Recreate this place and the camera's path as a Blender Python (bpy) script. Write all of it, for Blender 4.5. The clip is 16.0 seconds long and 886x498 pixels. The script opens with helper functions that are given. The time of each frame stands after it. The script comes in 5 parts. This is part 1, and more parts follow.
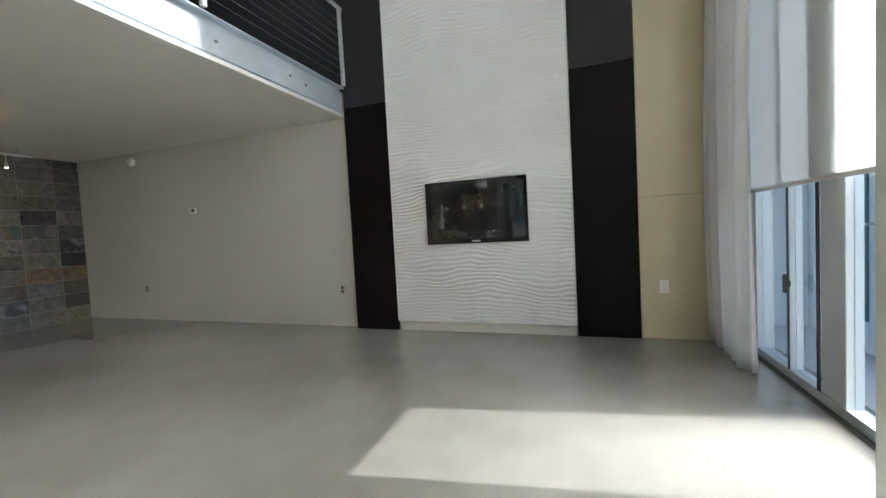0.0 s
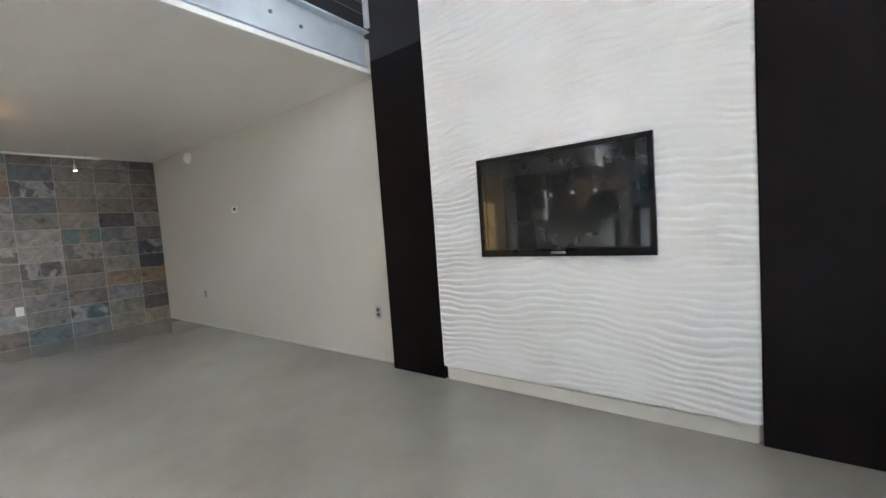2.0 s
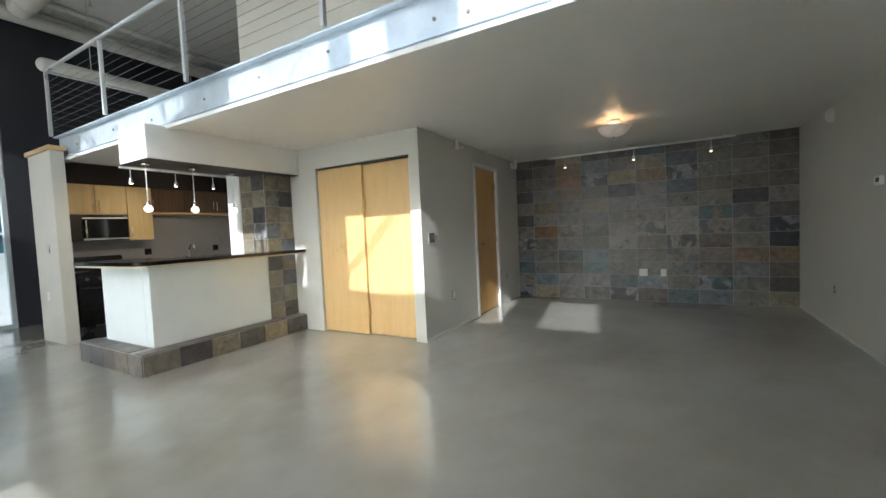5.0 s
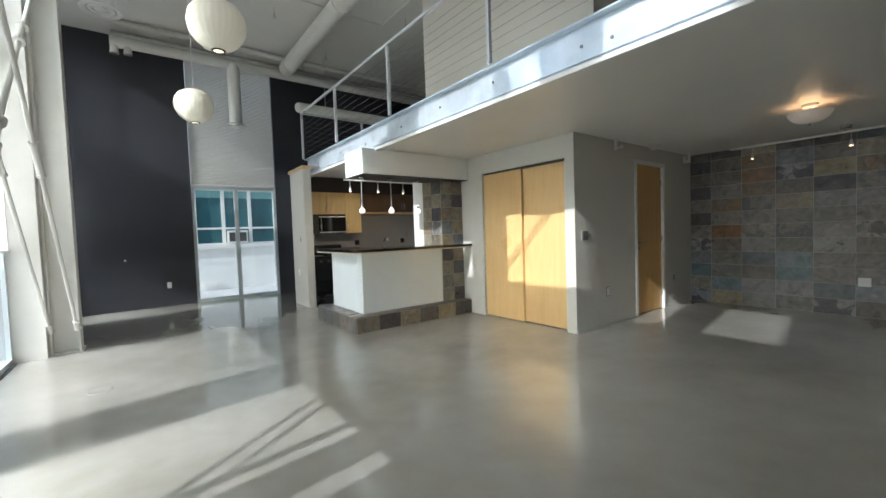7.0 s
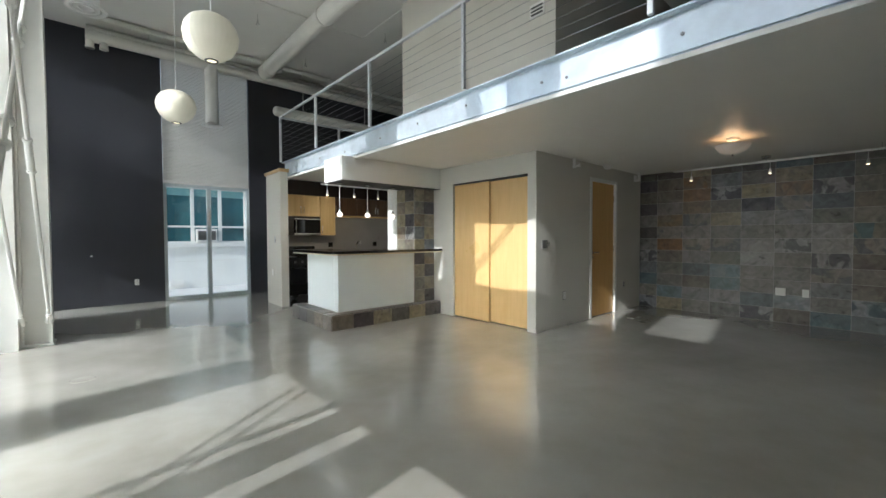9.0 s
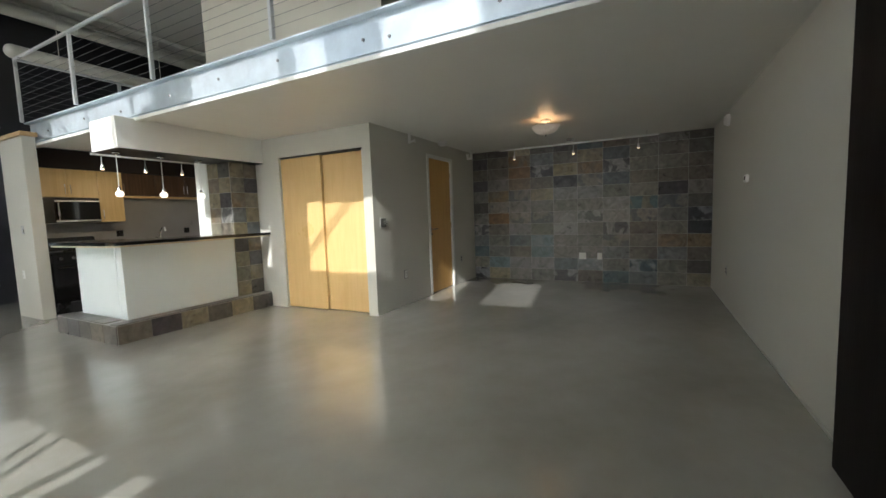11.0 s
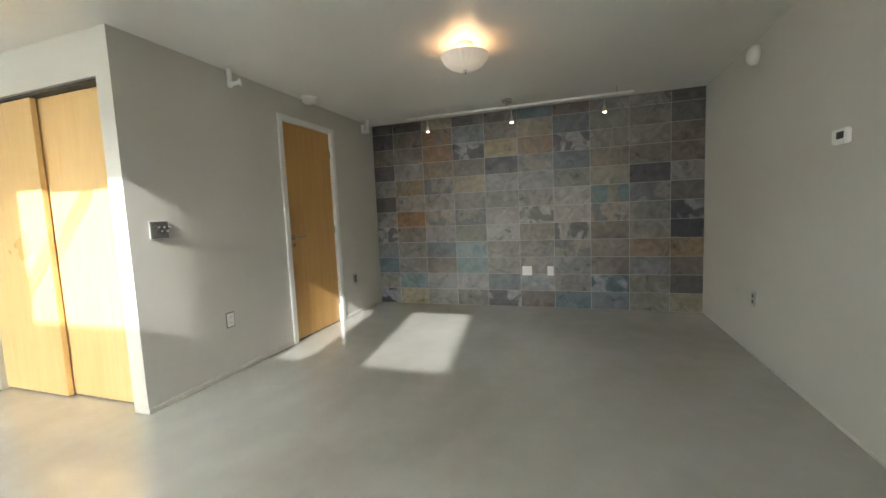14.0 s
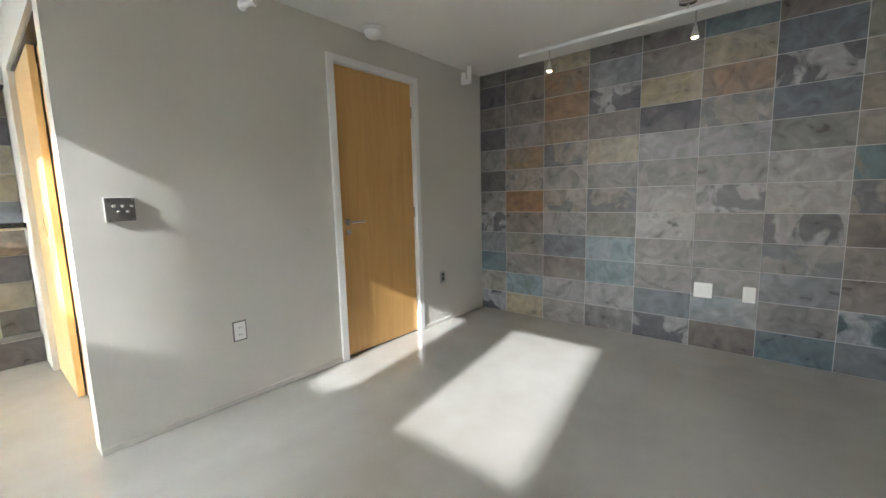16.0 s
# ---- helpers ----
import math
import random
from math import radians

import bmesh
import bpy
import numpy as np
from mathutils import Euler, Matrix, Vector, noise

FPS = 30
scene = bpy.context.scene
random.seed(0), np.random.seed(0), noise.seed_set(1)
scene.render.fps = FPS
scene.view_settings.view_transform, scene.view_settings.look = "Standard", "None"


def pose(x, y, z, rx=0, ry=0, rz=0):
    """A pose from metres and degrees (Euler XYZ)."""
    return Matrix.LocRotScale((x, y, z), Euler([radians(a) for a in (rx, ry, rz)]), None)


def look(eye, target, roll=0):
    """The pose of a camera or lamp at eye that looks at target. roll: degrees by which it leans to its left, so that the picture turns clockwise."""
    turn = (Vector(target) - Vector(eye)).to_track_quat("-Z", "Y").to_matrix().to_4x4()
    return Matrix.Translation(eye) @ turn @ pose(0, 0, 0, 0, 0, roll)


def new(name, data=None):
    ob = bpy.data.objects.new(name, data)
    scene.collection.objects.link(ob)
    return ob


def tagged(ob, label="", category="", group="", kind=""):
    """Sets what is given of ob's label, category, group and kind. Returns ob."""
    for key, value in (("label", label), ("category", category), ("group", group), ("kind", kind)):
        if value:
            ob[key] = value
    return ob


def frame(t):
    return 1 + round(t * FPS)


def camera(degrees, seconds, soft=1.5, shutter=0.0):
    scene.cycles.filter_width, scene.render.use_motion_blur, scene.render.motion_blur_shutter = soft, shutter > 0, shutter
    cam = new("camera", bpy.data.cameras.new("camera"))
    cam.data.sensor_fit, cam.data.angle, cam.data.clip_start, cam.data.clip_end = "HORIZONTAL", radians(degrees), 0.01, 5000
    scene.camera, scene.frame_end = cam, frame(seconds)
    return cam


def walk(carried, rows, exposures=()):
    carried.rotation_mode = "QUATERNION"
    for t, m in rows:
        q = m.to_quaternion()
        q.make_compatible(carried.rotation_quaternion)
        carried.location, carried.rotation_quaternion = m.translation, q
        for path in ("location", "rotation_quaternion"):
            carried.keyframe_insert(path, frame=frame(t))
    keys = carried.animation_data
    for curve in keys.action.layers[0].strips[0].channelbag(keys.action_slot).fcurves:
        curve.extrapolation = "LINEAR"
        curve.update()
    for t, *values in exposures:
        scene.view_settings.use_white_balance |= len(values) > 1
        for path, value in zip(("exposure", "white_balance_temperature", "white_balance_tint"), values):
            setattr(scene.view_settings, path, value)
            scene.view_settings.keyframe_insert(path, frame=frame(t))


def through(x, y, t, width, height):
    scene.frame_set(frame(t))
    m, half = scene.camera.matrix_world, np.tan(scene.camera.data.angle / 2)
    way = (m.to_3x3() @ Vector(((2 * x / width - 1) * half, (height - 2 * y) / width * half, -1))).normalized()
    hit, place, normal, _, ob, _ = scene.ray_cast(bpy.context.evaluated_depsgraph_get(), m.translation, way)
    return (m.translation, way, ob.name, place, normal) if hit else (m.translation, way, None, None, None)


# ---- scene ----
cam = camera(95.9, 16.0)
PATH = [
    (0, (0.335, -0.23, 1.079), (-0.332, 1.653, 0.982), -3.1),
    (0.5, (0.299, 0.144, 1.086), (-0.508, 1.966, 0.922), -3.0),
    (1, (0.253, 0.567, 1.114), (-0.691, 2.326, 0.99), -3.6),
    (1.5, (0.202, 0.973, 1.129), (-0.862, 2.662, 1.005), -2.8),
    (2, (0.164, 1.369, 1.165), (-1.02, 2.976, 1.04), -4.1),
    (2.5, (0.14, 1.694, 1.201), (-1.341, 3.033, 1.082), -4.1),
    (3, (0.079, 1.909, 1.184), (-1.692, 2.828, 1.049), -3.5),
    (3.5, (-0.019, 2.065, 1.215), (-1.963, 2.517, 1.088), -2.7),
    (4, (-0.035, 2.151, 1.271), (-2.028, 2.127, 1.108), -1.7),
    (4.5, (-0.041, 2.197, 1.252), (-1.959, 1.646, 1.124), -2.9),
    (5, (0.001, 2.284, 1.269), (-1.735, 1.296, 1.173), -2.6),
    (5.2, (0.051, 2.284, 1.27), (-1.604, 1.166, 1.172), -2.4),
    (7.3, (0.449, 2.787, 1.283), (-0.742, 1.182, 1.195), -1.8),
    (7.5, (0.503, 2.814, 1.285), (-0.685, 1.208, 1.19), -1.6),
    (7.8, (0.529, 2.878, 1.313), (-0.694, 1.296, 1.269), -0.2),
    (8, (0.585, 2.917, 1.318), (-0.657, 1.349, 1.294), -0.1),
    (8.2, (0.641, 2.967, 1.279), (-0.622, 1.417, 1.248), -0.3),
    (10.3, (0.659, 3.023, 1.281), (-0.93, 1.818, 1.126), -1.6),
    (10.5, (0.581, 2.984, 1.248), (-1.083, 1.891, 1.068), -2.6),
    (11, (0.289, 2.919, 1.265), (-1.483, 2.009, 1.092), -2.0),
    (11.5, (-0.051, 2.869, 1.284), (-1.904, 2.123, 1.17), -1.6),
    (12, (-0.422, 2.742, 1.243), (-2.352, 2.253, 1.053), -2.0),
    (12.5, (-0.82, 2.698, 1.213), (-2.747, 2.195, 1.037), -3.5),
    (13, (-1.227, 2.674, 1.218), (-3.132, 2.088, 1.061), -2.6),
    (13.5, (-1.637, 2.573, 1.217), (-3.569, 2.094, 1.024), -2.0),
    (14, (-2.044, 2.516, 1.217), (-3.929, 1.874, 1.035), -2.5),
    (14.5, (-2.424, 2.482, 1.216), (-4.249, 1.68, 1.056), -2.5),
    (15, (-2.791, 2.419, 1.214), (-4.55, 1.488, 1.024), -2.7),
    (15.5, (-3.15, 2.406, 1.221), (-4.77, 1.248, 1.038), -2.5),
    (16, (-3.467, 2.312, 1.206), (-4.986, 1.037, 0.947), -1.4),
]
EXPOSURES = [(0.0, 1.38, 6000), (0.5, 1.55, 6000), (1.0, 1.78, 5900), (1.5, 1.93, 5850), (2.0, 2.03, 5850), (2.5, 2.03, 5850), (3.5, 2.06, 5900), (4.0, 1.98, 6000),
             (4.5, 1.68, 6000), (5.0, 1.14, 5800), (7.5, 0.73, 5850), (8.0, 0.68, 5800), (10.5, 0.82, 6100), (11.0, 0.76, 6150), (11.5, 1.03, 6100), (12.0, 1.63, 6150),
             (12.5, 1.80, 6150), (13.5, 1.93, 6150), (14.5, 1.98, 6050), (15.0, 2.02, 6000), (15.5, 2.16, 5900), (16.0, 2.26, 5800)]
walk(cam, [(t, look(eye, target, roll)) for t, eye, target, roll in PATH],
     exposures=[(t, e, k, 9 if t < 1.2 else 13 if t < 4.2 else 7 if t < 14.7 else 11) for t, e, k in EXPOSURES])

# ---------------------------------------------------------------- world and light
SUN_WAY = Vector((-1.0, -0.15, -0.55)).normalized()
world = bpy.data.worlds.new("world")
scene.world = world
world.use_nodes = True
wn = world.node_tree.nodes
sky = wn.new("ShaderNodeTexSky")
sky.sky_type = "NISHITA"
sky.sun_disc = False
sky.sun_elevation = math.asin(-SUN_WAY.z)
sky.sun_rotation = math.atan2(-SUN_WAY.x, -SUN_WAY.y)
wn["Background"].inputs["Strength"].default_value = 0.15
world.node_tree.links.new(sky.outputs["Color"], wn["Background"].inputs["Color"])

sun = new("sun", bpy.data.lights.new("sun", "SUN"))
sun.data.energy, sun.data.angle, sun.data.color = 2.5, radians(0.6), (1.0, 0.96, 0.90)
sun.matrix_world = look((20, 3.4, 11), Vector((20, 3.4, 11)) + SUN_WAY)


# ---------------------------------------------------------------- materials
def material(name, base, rough=0.6, metal=0.0, vary=0.06, size=3.0, grain=40.0, bump=0.05, rough_vary=0.08, coat=0.0, stretch=(1, 1, 1)):
    """Principled material whose colour, roughness and relief vary at two scales."""
    m = bpy.data.materials.new(name)
    m.use_nodes = True
    n, l = m.node_tree.nodes, m.node_tree.links
    b = n["Principled BSDF"]
    b.inputs["Metallic"].default_value = metal
    b.inputs["Coat Weight"].default_value = coat
    b.inputs["Coat Roughness"].default_value = 0.08
    co = n.new("ShaderNodeTexCoord")
    mp = n.new("ShaderNodeMapping")
    mp.inputs["Scale"].default_value = stretch
    l.new(co.outputs["Object"], mp.inputs["Vector"])
    big, fine = n.new("ShaderNodeTexNoise"), n.new("ShaderNodeTexNoise")
    big.inputs["Scale"].default_value, big.inputs["Detail"].default_value = size, 5
    fine.inputs["Scale"].default_value, fine.inputs["Detail"].default_value = grain, 3
    l.new(mp.outputs["Vector"], big.inputs["Vector"])
    l.new(mp.outputs["Vector"], fine.inputs["Vector"])
    mix = n.new("ShaderNodeMix")
    mix.data_type = "RGBA"
    mix.inputs["A"].default_value = (*[c * (1 - vary) for c in base], 1)
    mix.inputs["B"].default_value = (*[min(1, c * (1 + vary)) for c in base], 1)
    add = n.new("ShaderNodeMath")
    add.operation = "MULTIPLY_ADD"
    l.new(fine.outputs["Fac"], add.inputs[0])
    add.inputs[1].default_value = 0.35
    half = n.new("ShaderNodeMath")
    half.operation = "MULTIPLY_ADD"
    l.new(big.outputs["Fac"], half.inputs[0])
    half.inputs[1].default_value, half.inputs[2].default_value = 1.9, -0.62
    l.new(half.outputs[0], add.inputs[2])
    l.new(add.outputs[0], mix.inputs["Factor"])
    l.new(mix.outputs["Result"], b.inputs["Base Color"])
    r = n.new("ShaderNodeMapRange")
    r.inputs["From Min"].default_value, r.inputs["From Max"].default_value = 0.3, 0.7
    r.inputs["To Min"].default_value, r.inputs["To Max"].default_value = max(0.02, rough - rough_vary), min(1, rough + rough_vary)
    l.new(big.outputs["Fac"], r.inputs["Value"])
    l.new(r.outputs["Result"], b.inputs["Roughness"])
    if bump:
        bp = n.new("ShaderNodeBump")
        bp.inputs["Strength"].default_value, bp.inputs["Distance"].default_value = bump, 0.01
        l.new(fine.outputs["Fac"], bp.inputs["Height"])
        l.new(bp.outputs["Normal"], b.inputs["Normal"])
    return m


def shader_of(m):
    return m.node_tree.nodes["Principled BSDF"]


def wood_material(name, light, dark, axis_scale=(9, 9, 0.7), rough=0.35):
    m = material(name, light, rough, vary=0.05, size=1.2, grain=30, bump=0.02)
    n, l = m.node_tree.nodes, m.node_tree.links
    co, mp, tex, ramp = n.new("ShaderNodeTexCoord"), n.new("ShaderNodeMapping"), n.new("ShaderNodeTexNoise"), n.new("ShaderNodeValToRGB")
    mp.inputs["Scale"].default_value = axis_scale
    info = n.new("ShaderNodeObjectInfo")
    shift = n.new("ShaderNodeVectorMath")
    shift.operation = "ADD"
    l.new(co.outputs["Object"], shift.inputs[0])
    l.new(info.outputs["Random"], shift.inputs[1])
    l.new(shift.outputs[0], mp.inputs["Vector"])
    l.new(mp.outputs["Vector"], tex.inputs["Vector"])
    tex.inputs["Scale"].default_value, tex.inputs["Detail"].default_value, tex.inputs["Distortion"].default_value = 2.0, 8, 1.2
    ramp.color_ramp.elements[0].position, ramp.color_ramp.elements[0].color = 0.3, (*dark, 1)
    ramp.color_ramp.elements[1].position, ramp.color_ramp.elements[1].color = 0.62, (*light, 1)
    l.new(tex.outputs["Fac"], ramp.inputs["Fac"])
    l.new(ramp.outputs["Color"], shader_of(m).inputs["Base Color"])
    return m


def slate_material(name, palette, rough=0.42, swirl=2.6, bold=1.0, least=0.22, cloud_size=4.5, edge=(0.42, 0.60)):
    """Slate whose every piece takes its own two colours, clouded and veined."""
    m = bpy.data.materials.new(name)
    m.use_nodes = True
    n, l = m.node_tree.nodes, m.node_tree.links
    b = n["Principled BSDF"]
    info, geo, co = n.new("ShaderNodeObjectInfo"), n.new("ShaderNodeNewGeometry"), n.new("ShaderNodeTexCoord")
    seed = n.new("ShaderNodeMath")
    seed.operation = "ADD"
    l.new(info.outputs["Random"], seed.inputs[0])
    l.new(geo.outputs["Random Per Island"], seed.inputs[1])
    ramps = []
    for k, (mul, off) in enumerate(((7.31, 0.13), (7.31, 0.63))):
        s = n.new("ShaderNodeMath")
        s.operation = "MULTIPLY_ADD"
        l.new(seed.outputs[0], s.inputs[0])
        s.inputs[1].default_value, s.inputs[2].default_value = mul, off
        fr = n.new("ShaderNodeMath")
        fr.operation = "FRACT"
        l.new(s.outputs[0], fr.inputs[0])
        rp = n.new("ShaderNodeValToRGB")
        rp.color_ramp.interpolation = "CONSTANT"
        rp.color_ramp.elements.remove(rp.color_ramp.elements[1])
        for i, c in enumerate(palette):
            e = rp.color_ramp.elements[0] if i == 0 else rp.color_ramp.elements.new(i / len(palette))
            e.position, e.color = i / len(palette), (*c, 1)
        l.new(fr.outputs[0], rp.inputs["Fac"])
        ramps.append(rp)
    far = n.new("ShaderNodeVectorMath")
    far.operation = "SCALE"
    cmb = n.new("ShaderNodeCombineXYZ")
    for i in range(3):
        l.new(seed.outputs[0], cmb.inputs[i])
    l.new(cmb.outputs[0], far.inputs[0])
    far.inputs["Scale"].default_value = 37.0
    place = n.new("ShaderNodeVectorMath")
    place.operation = "ADD"
    l.new(co.outputs["Object"], place.inputs[0])
    l.new(far.outputs[0], place.inputs[1])
    cloud, fine = n.new("ShaderNodeTexNoise"), n.new("ShaderNodeTexNoise")
    cloud.inputs["Scale"].default_value, cloud.inputs["Detail"].default_value, cloud.inputs["Distortion"].default_value = cloud_size, 8, swirl
    fine.inputs["Scale"].default_value, fine.inputs["Detail"].default_value, fine.inputs["Distortion"].default_value = 8.0, 10, 1.3
    for tx in (cloud, fine):
        l.new(place.outputs[0], tx.inputs["Vector"])
    step = n.new("ShaderNodeMapRange")
    step.inputs["From Min"].default_value, step.inputs["From Max"].default_value = edge
    # few pieces are strongly banded, most are only lightly clouded
    pick = n.new("ShaderNodeMath")
    pick.operation = "MULTIPLY_ADD"
    l.new(seed.outputs[0], pick.inputs[0])
    pick.inputs[1].default_value, pick.inputs[2].default_value = 23.9, 0.31
    pf = n.new("ShaderNodeMath")
    pf.operation = "FRACT"
    l.new(pick.outputs[0], pf.inputs[0])
    much = n.new("ShaderNodeMapRange")
    much.inputs["From Min"].default_value, much.inputs["From Max"].default_value = 0.45, 0.85
    much.inputs["To Min"].default_value, much.inputs["To Max"].default_value = least, bold
    l.new(pf.outputs[0], much.inputs["Value"])
    part_mix = n.new("ShaderNodeMath")
    part_mix.operation = "MULTIPLY"
    l.new(much.outputs["Result"], part_mix.inputs[1])
    l.new(cloud.outputs["Fac"], step.inputs["Value"])
    mix = n.new("ShaderNodeMix")
    mix.data_type = "RGBA"
    l.new(step.outputs["Result"], part_mix.inputs[0])
    l.new(part_mix.outputs[0], mix.inputs["Factor"])
    l.new(ramps[0].outputs["Color"], mix.inputs["A"])
    l.new(ramps[1].outputs["Color"], mix.inputs["B"])
    tone = n.new("ShaderNodeMix")
    tone.data_type, tone.blend_type = "RGBA", "OVERLAY"
    tone.inputs["Factor"].default_value = 0.8
    l.new(mix.outputs["Result"], tone.inputs["A"])
    l.new(fine.outputs["Fac"], tone.inputs["B"])
    l.new(tone.outputs["Result"], b.inputs["Base Color"])
    rr = n.new("ShaderNodeMapRange")
    rr.inputs["To Min"].default_value, rr.inputs["To Max"].default_value = rough - 0.12, rough + 0.15
    l.new(fine.outputs["Fac"], rr.inputs["Value"])
    l.new(rr.outputs["Result"], b.inputs["Roughness"])
    bp = n.new("ShaderNodeBump")
    bp.inputs["Strength"].default_value, bp.inputs["Distance"].default_value = 0.35, 0.006
    l.new(fine.outputs["Fac"], bp.inputs["Height"])
    l.new(bp.outputs["Normal"], b.inputs["Normal"])
    return m


def glow_material(name, colour, strength, base=(0.9, 0.88, 0.82)):
    m = material(name, base, 0.4, vary=0.02, bump=0.0)
    shader_of(m).inputs["Emission Color"].default_value = (*colour, 1)
    shader_of(m).inputs["Emission Strength"].default_value = strength
    return m


def glass_material(name, tint):
    m = bpy.data.materials.new(name)
    m.use_nodes = True
    b = m.node_tree.nodes["Principled BSDF"]
    b.inputs["Base Color"].default_value = (*tint, 1)
    b.inputs["Transmission Weight"].default_value = 1.0
    b.inputs["Roughness"].default_value = 0.0
    b.inputs["IOR"].default_value = 1.45
    return m


def cloth_material(name, colour, through):
    """Woven cloth that lets part of the light through."""
    m = material(name, colour, 0.9, vary=0.04, size=2.0, grain=220, bump=0.15)
    n, l = m.node_tree.nodes, m.node_tree.links
    tr, mixer = n.new("ShaderNodeBsdfTranslucent"), n.new("ShaderNodeMixShader")
    tr.inputs["Color"].default_value = (*colour, 1)
    mixer.inputs["Fac"].default_value = through
    l.new(shader_of(m).outputs["BSDF"], mixer.inputs[1])
    l.new(tr.outputs["BSDF"], mixer.inputs[2])
    l.new(mixer.outputs[0], n["Material Output"].inputs["Surface"])
    return m


CONCRETE = material("polished_concrete", (0.355, 0.342, 0.308), 0.13, vary=0.24, size=0.6, grain=5, bump=0.012, rough_vary=0.03, coat=0.48)
shader_of(CONCRETE).inputs["Coat Roughness"].default_value = 0.13
for node in CONCRETE.node_tree.nodes:
    if node.type == "MIX":
        node.inputs["A"].default_value, node.inputs["B"].default_value = (0.26, 0.243, 0.205, 1), (0.445, 0.435, 0.40, 1)
PAINT = material("greige_paint", (0.61, 0.59, 0.53), 0.6, vary=0.025, size=1.2, grain=160, bump=0.05)
CEILING_PAINT = material("ceiling_paint", (0.80, 0.785, 0.735), 0.34, vary=0.02, size=2.5, grain=140, bump=0.0, rough_vary=0.0)
CREAM = material("cream_paint", (0.60, 0.52, 0.35), 0.55, vary=0.05, size=1.5, grain=120, bump=0.06)
WHITE_PAINT = material("white_paint", (0.80, 0.80, 0.77), 0.45, vary=0.02, grain=120, bump=0.03)
WHITE_GLOSS = material("white_lacquer", (0.80, 0.86, 0.87), 0.16, vary=0.02, grain=60, bump=0.01)
PLASTER = material("white_wave_plaster", (0.80, 0.797, 0.79), 0.45, vary=0.03, size=2, grain=130, bump=0.06)
BLACK_PANEL = material("black_brown_panel", (0.007, 0.0045, 0.005), 0.45, vary=0.2, size=3, grain=80, bump=0.05, stretch=(1, 1, 0.15))
GREY_PANEL = material("dark_grey_panel", (0.026, 0.025, 0.028), 0.4, vary=0.15, size=3, grain=80, bump=0.04)
CHARCOAL = material("charcoal_paint", (0.042, 0.043, 0.051), 0.5, vary=0.12, size=0.9, grain=120, bump=0.06)
DARK_BROWN = material("dark_brown_paint", (0.028, 0.02, 0.017), 0.6, vary=0.15)
GALVANISED = material("galvanised_steel", (0.62, 0.69, 0.76), 0.38, metal=0.55, vary=0.14, size=5, grain=30, bump=0.02)
WHITE_STEEL = material("white_painted_steel", (0.72, 0.71, 0.66), 0.4, vary=0.04, size=4, grain=60, bump=0.03)
RAIL_PAINT = material("silver_painted_steel", (0.62, 0.64, 0.66), 0.35, metal=0.3, vary=0.05)
WIRE = material("steel_wire", (0.26, 0.265, 0.275), 0.35, metal=0.9, vary=0.05, bump=0)
CHROME = material("brushed_chrome", (0.7, 0.7, 0.7), 0.22, metal=1.0, vary=0.04, grain=90, bump=0.01)
DARK_STEEL = material("dark_brushed_steel", (0.22, 0.21, 0.2), 0.40, metal=0.75, vary=0.1, grain=70, bump=0.01)
STAINLESS = material("stainless_steel", (0.5, 0.5, 0.5), 0.3, metal=1.0, vary=0.06, grain=70, bump=0.01, stretch=(0.2, 1, 1))
MAPLE = wood_material("maple_veneer", (0.74, 0.50, 0.22), (0.69, 0.45, 0.185))
MAPLE_DOOR = wood_material("honey_maple_veneer", (0.62, 0.37, 0.125), (0.56, 0.32, 0.10))
CABINET_WOOD = wood_material("cabinet_maple", (0.64, 0.45, 0.20), (0.56, 0.38, 0.15))
BROWN_WOOD = wood_material("brown_cabinet_wood", (0.11, 0.06, 0.032), (0.065, 0.034, 0.018))
CAP_WOOD = wood_material("pine_cap_wood", (0.62, 0.42, 0.2), (0.5, 0.32, 0.14), axis_scale=(9, 0.7, 9))
PLY = wood_material("plywood_edge", (0.78, 0.70, 0.52), (0.70, 0.62, 0.44), axis_scale=(1, 9, 20))
GRANITE = material("black_granite", (0.012, 0.012, 0.013), 0.12, vary=0.5, size=60, grain=200, bump=0.0)
BLACK_PLASTIC = material("black_plastic", (0.012, 0.012, 0.013), 0.25, vary=0.1, bump=0.01)
BLACK_GLASS = material("black_glass", (0.006, 0.006, 0.007), 0.06, vary=0.05, bump=0, rough_vary=0.02)
SCREEN = material("tv_screen_glass", (0.016, 0.018, 0.019), 0.02, vary=0.03, bump=0, rough_vary=0.0, coat=0.25)
TV_BLACK = material("black_television_bezel", (0.006, 0.006, 0.007), 0.3, vary=0.1, bump=0)
WHITE_PLASTIC = material("white_plastic", (0.82, 0.81, 0.78), 0.35, vary=0.02, bump=0)
GREY_PLASTIC = material("grey_plastic", (0.06, 0.058, 0.056), 0.4, vary=0.05, bump=0)
BACKSPLASH = material("grey_backsplash", (0.33, 0.32, 0.31), 0.35, vary=0.06, size=3, grain=60, bump=0.04)
GROUT = material("grey_grout", (0.46, 0.45, 0.43), 0.9, vary=0.1, grain=150, bump=0.2)
SHADE_CLOTH = cloth_material("roller_shade_cloth", (0.95, 0.95, 0.94), 0.80)
CURTAIN_CLOTH = cloth_material("white_curtain_cloth", (0.93, 0.92, 0.91), 0.62)
PLEAT_CLOTH = cloth_material("beige_pleated_cloth", (0.74, 0.72, 0.67), 0.22)
GLASS = glass_material("window_glass", (0.97, 0.995, 0.995))
ALU = material("pale_aluminium", (0.66, 0.72, 0.74), 0.4, metal=0.4, vary=0.05)
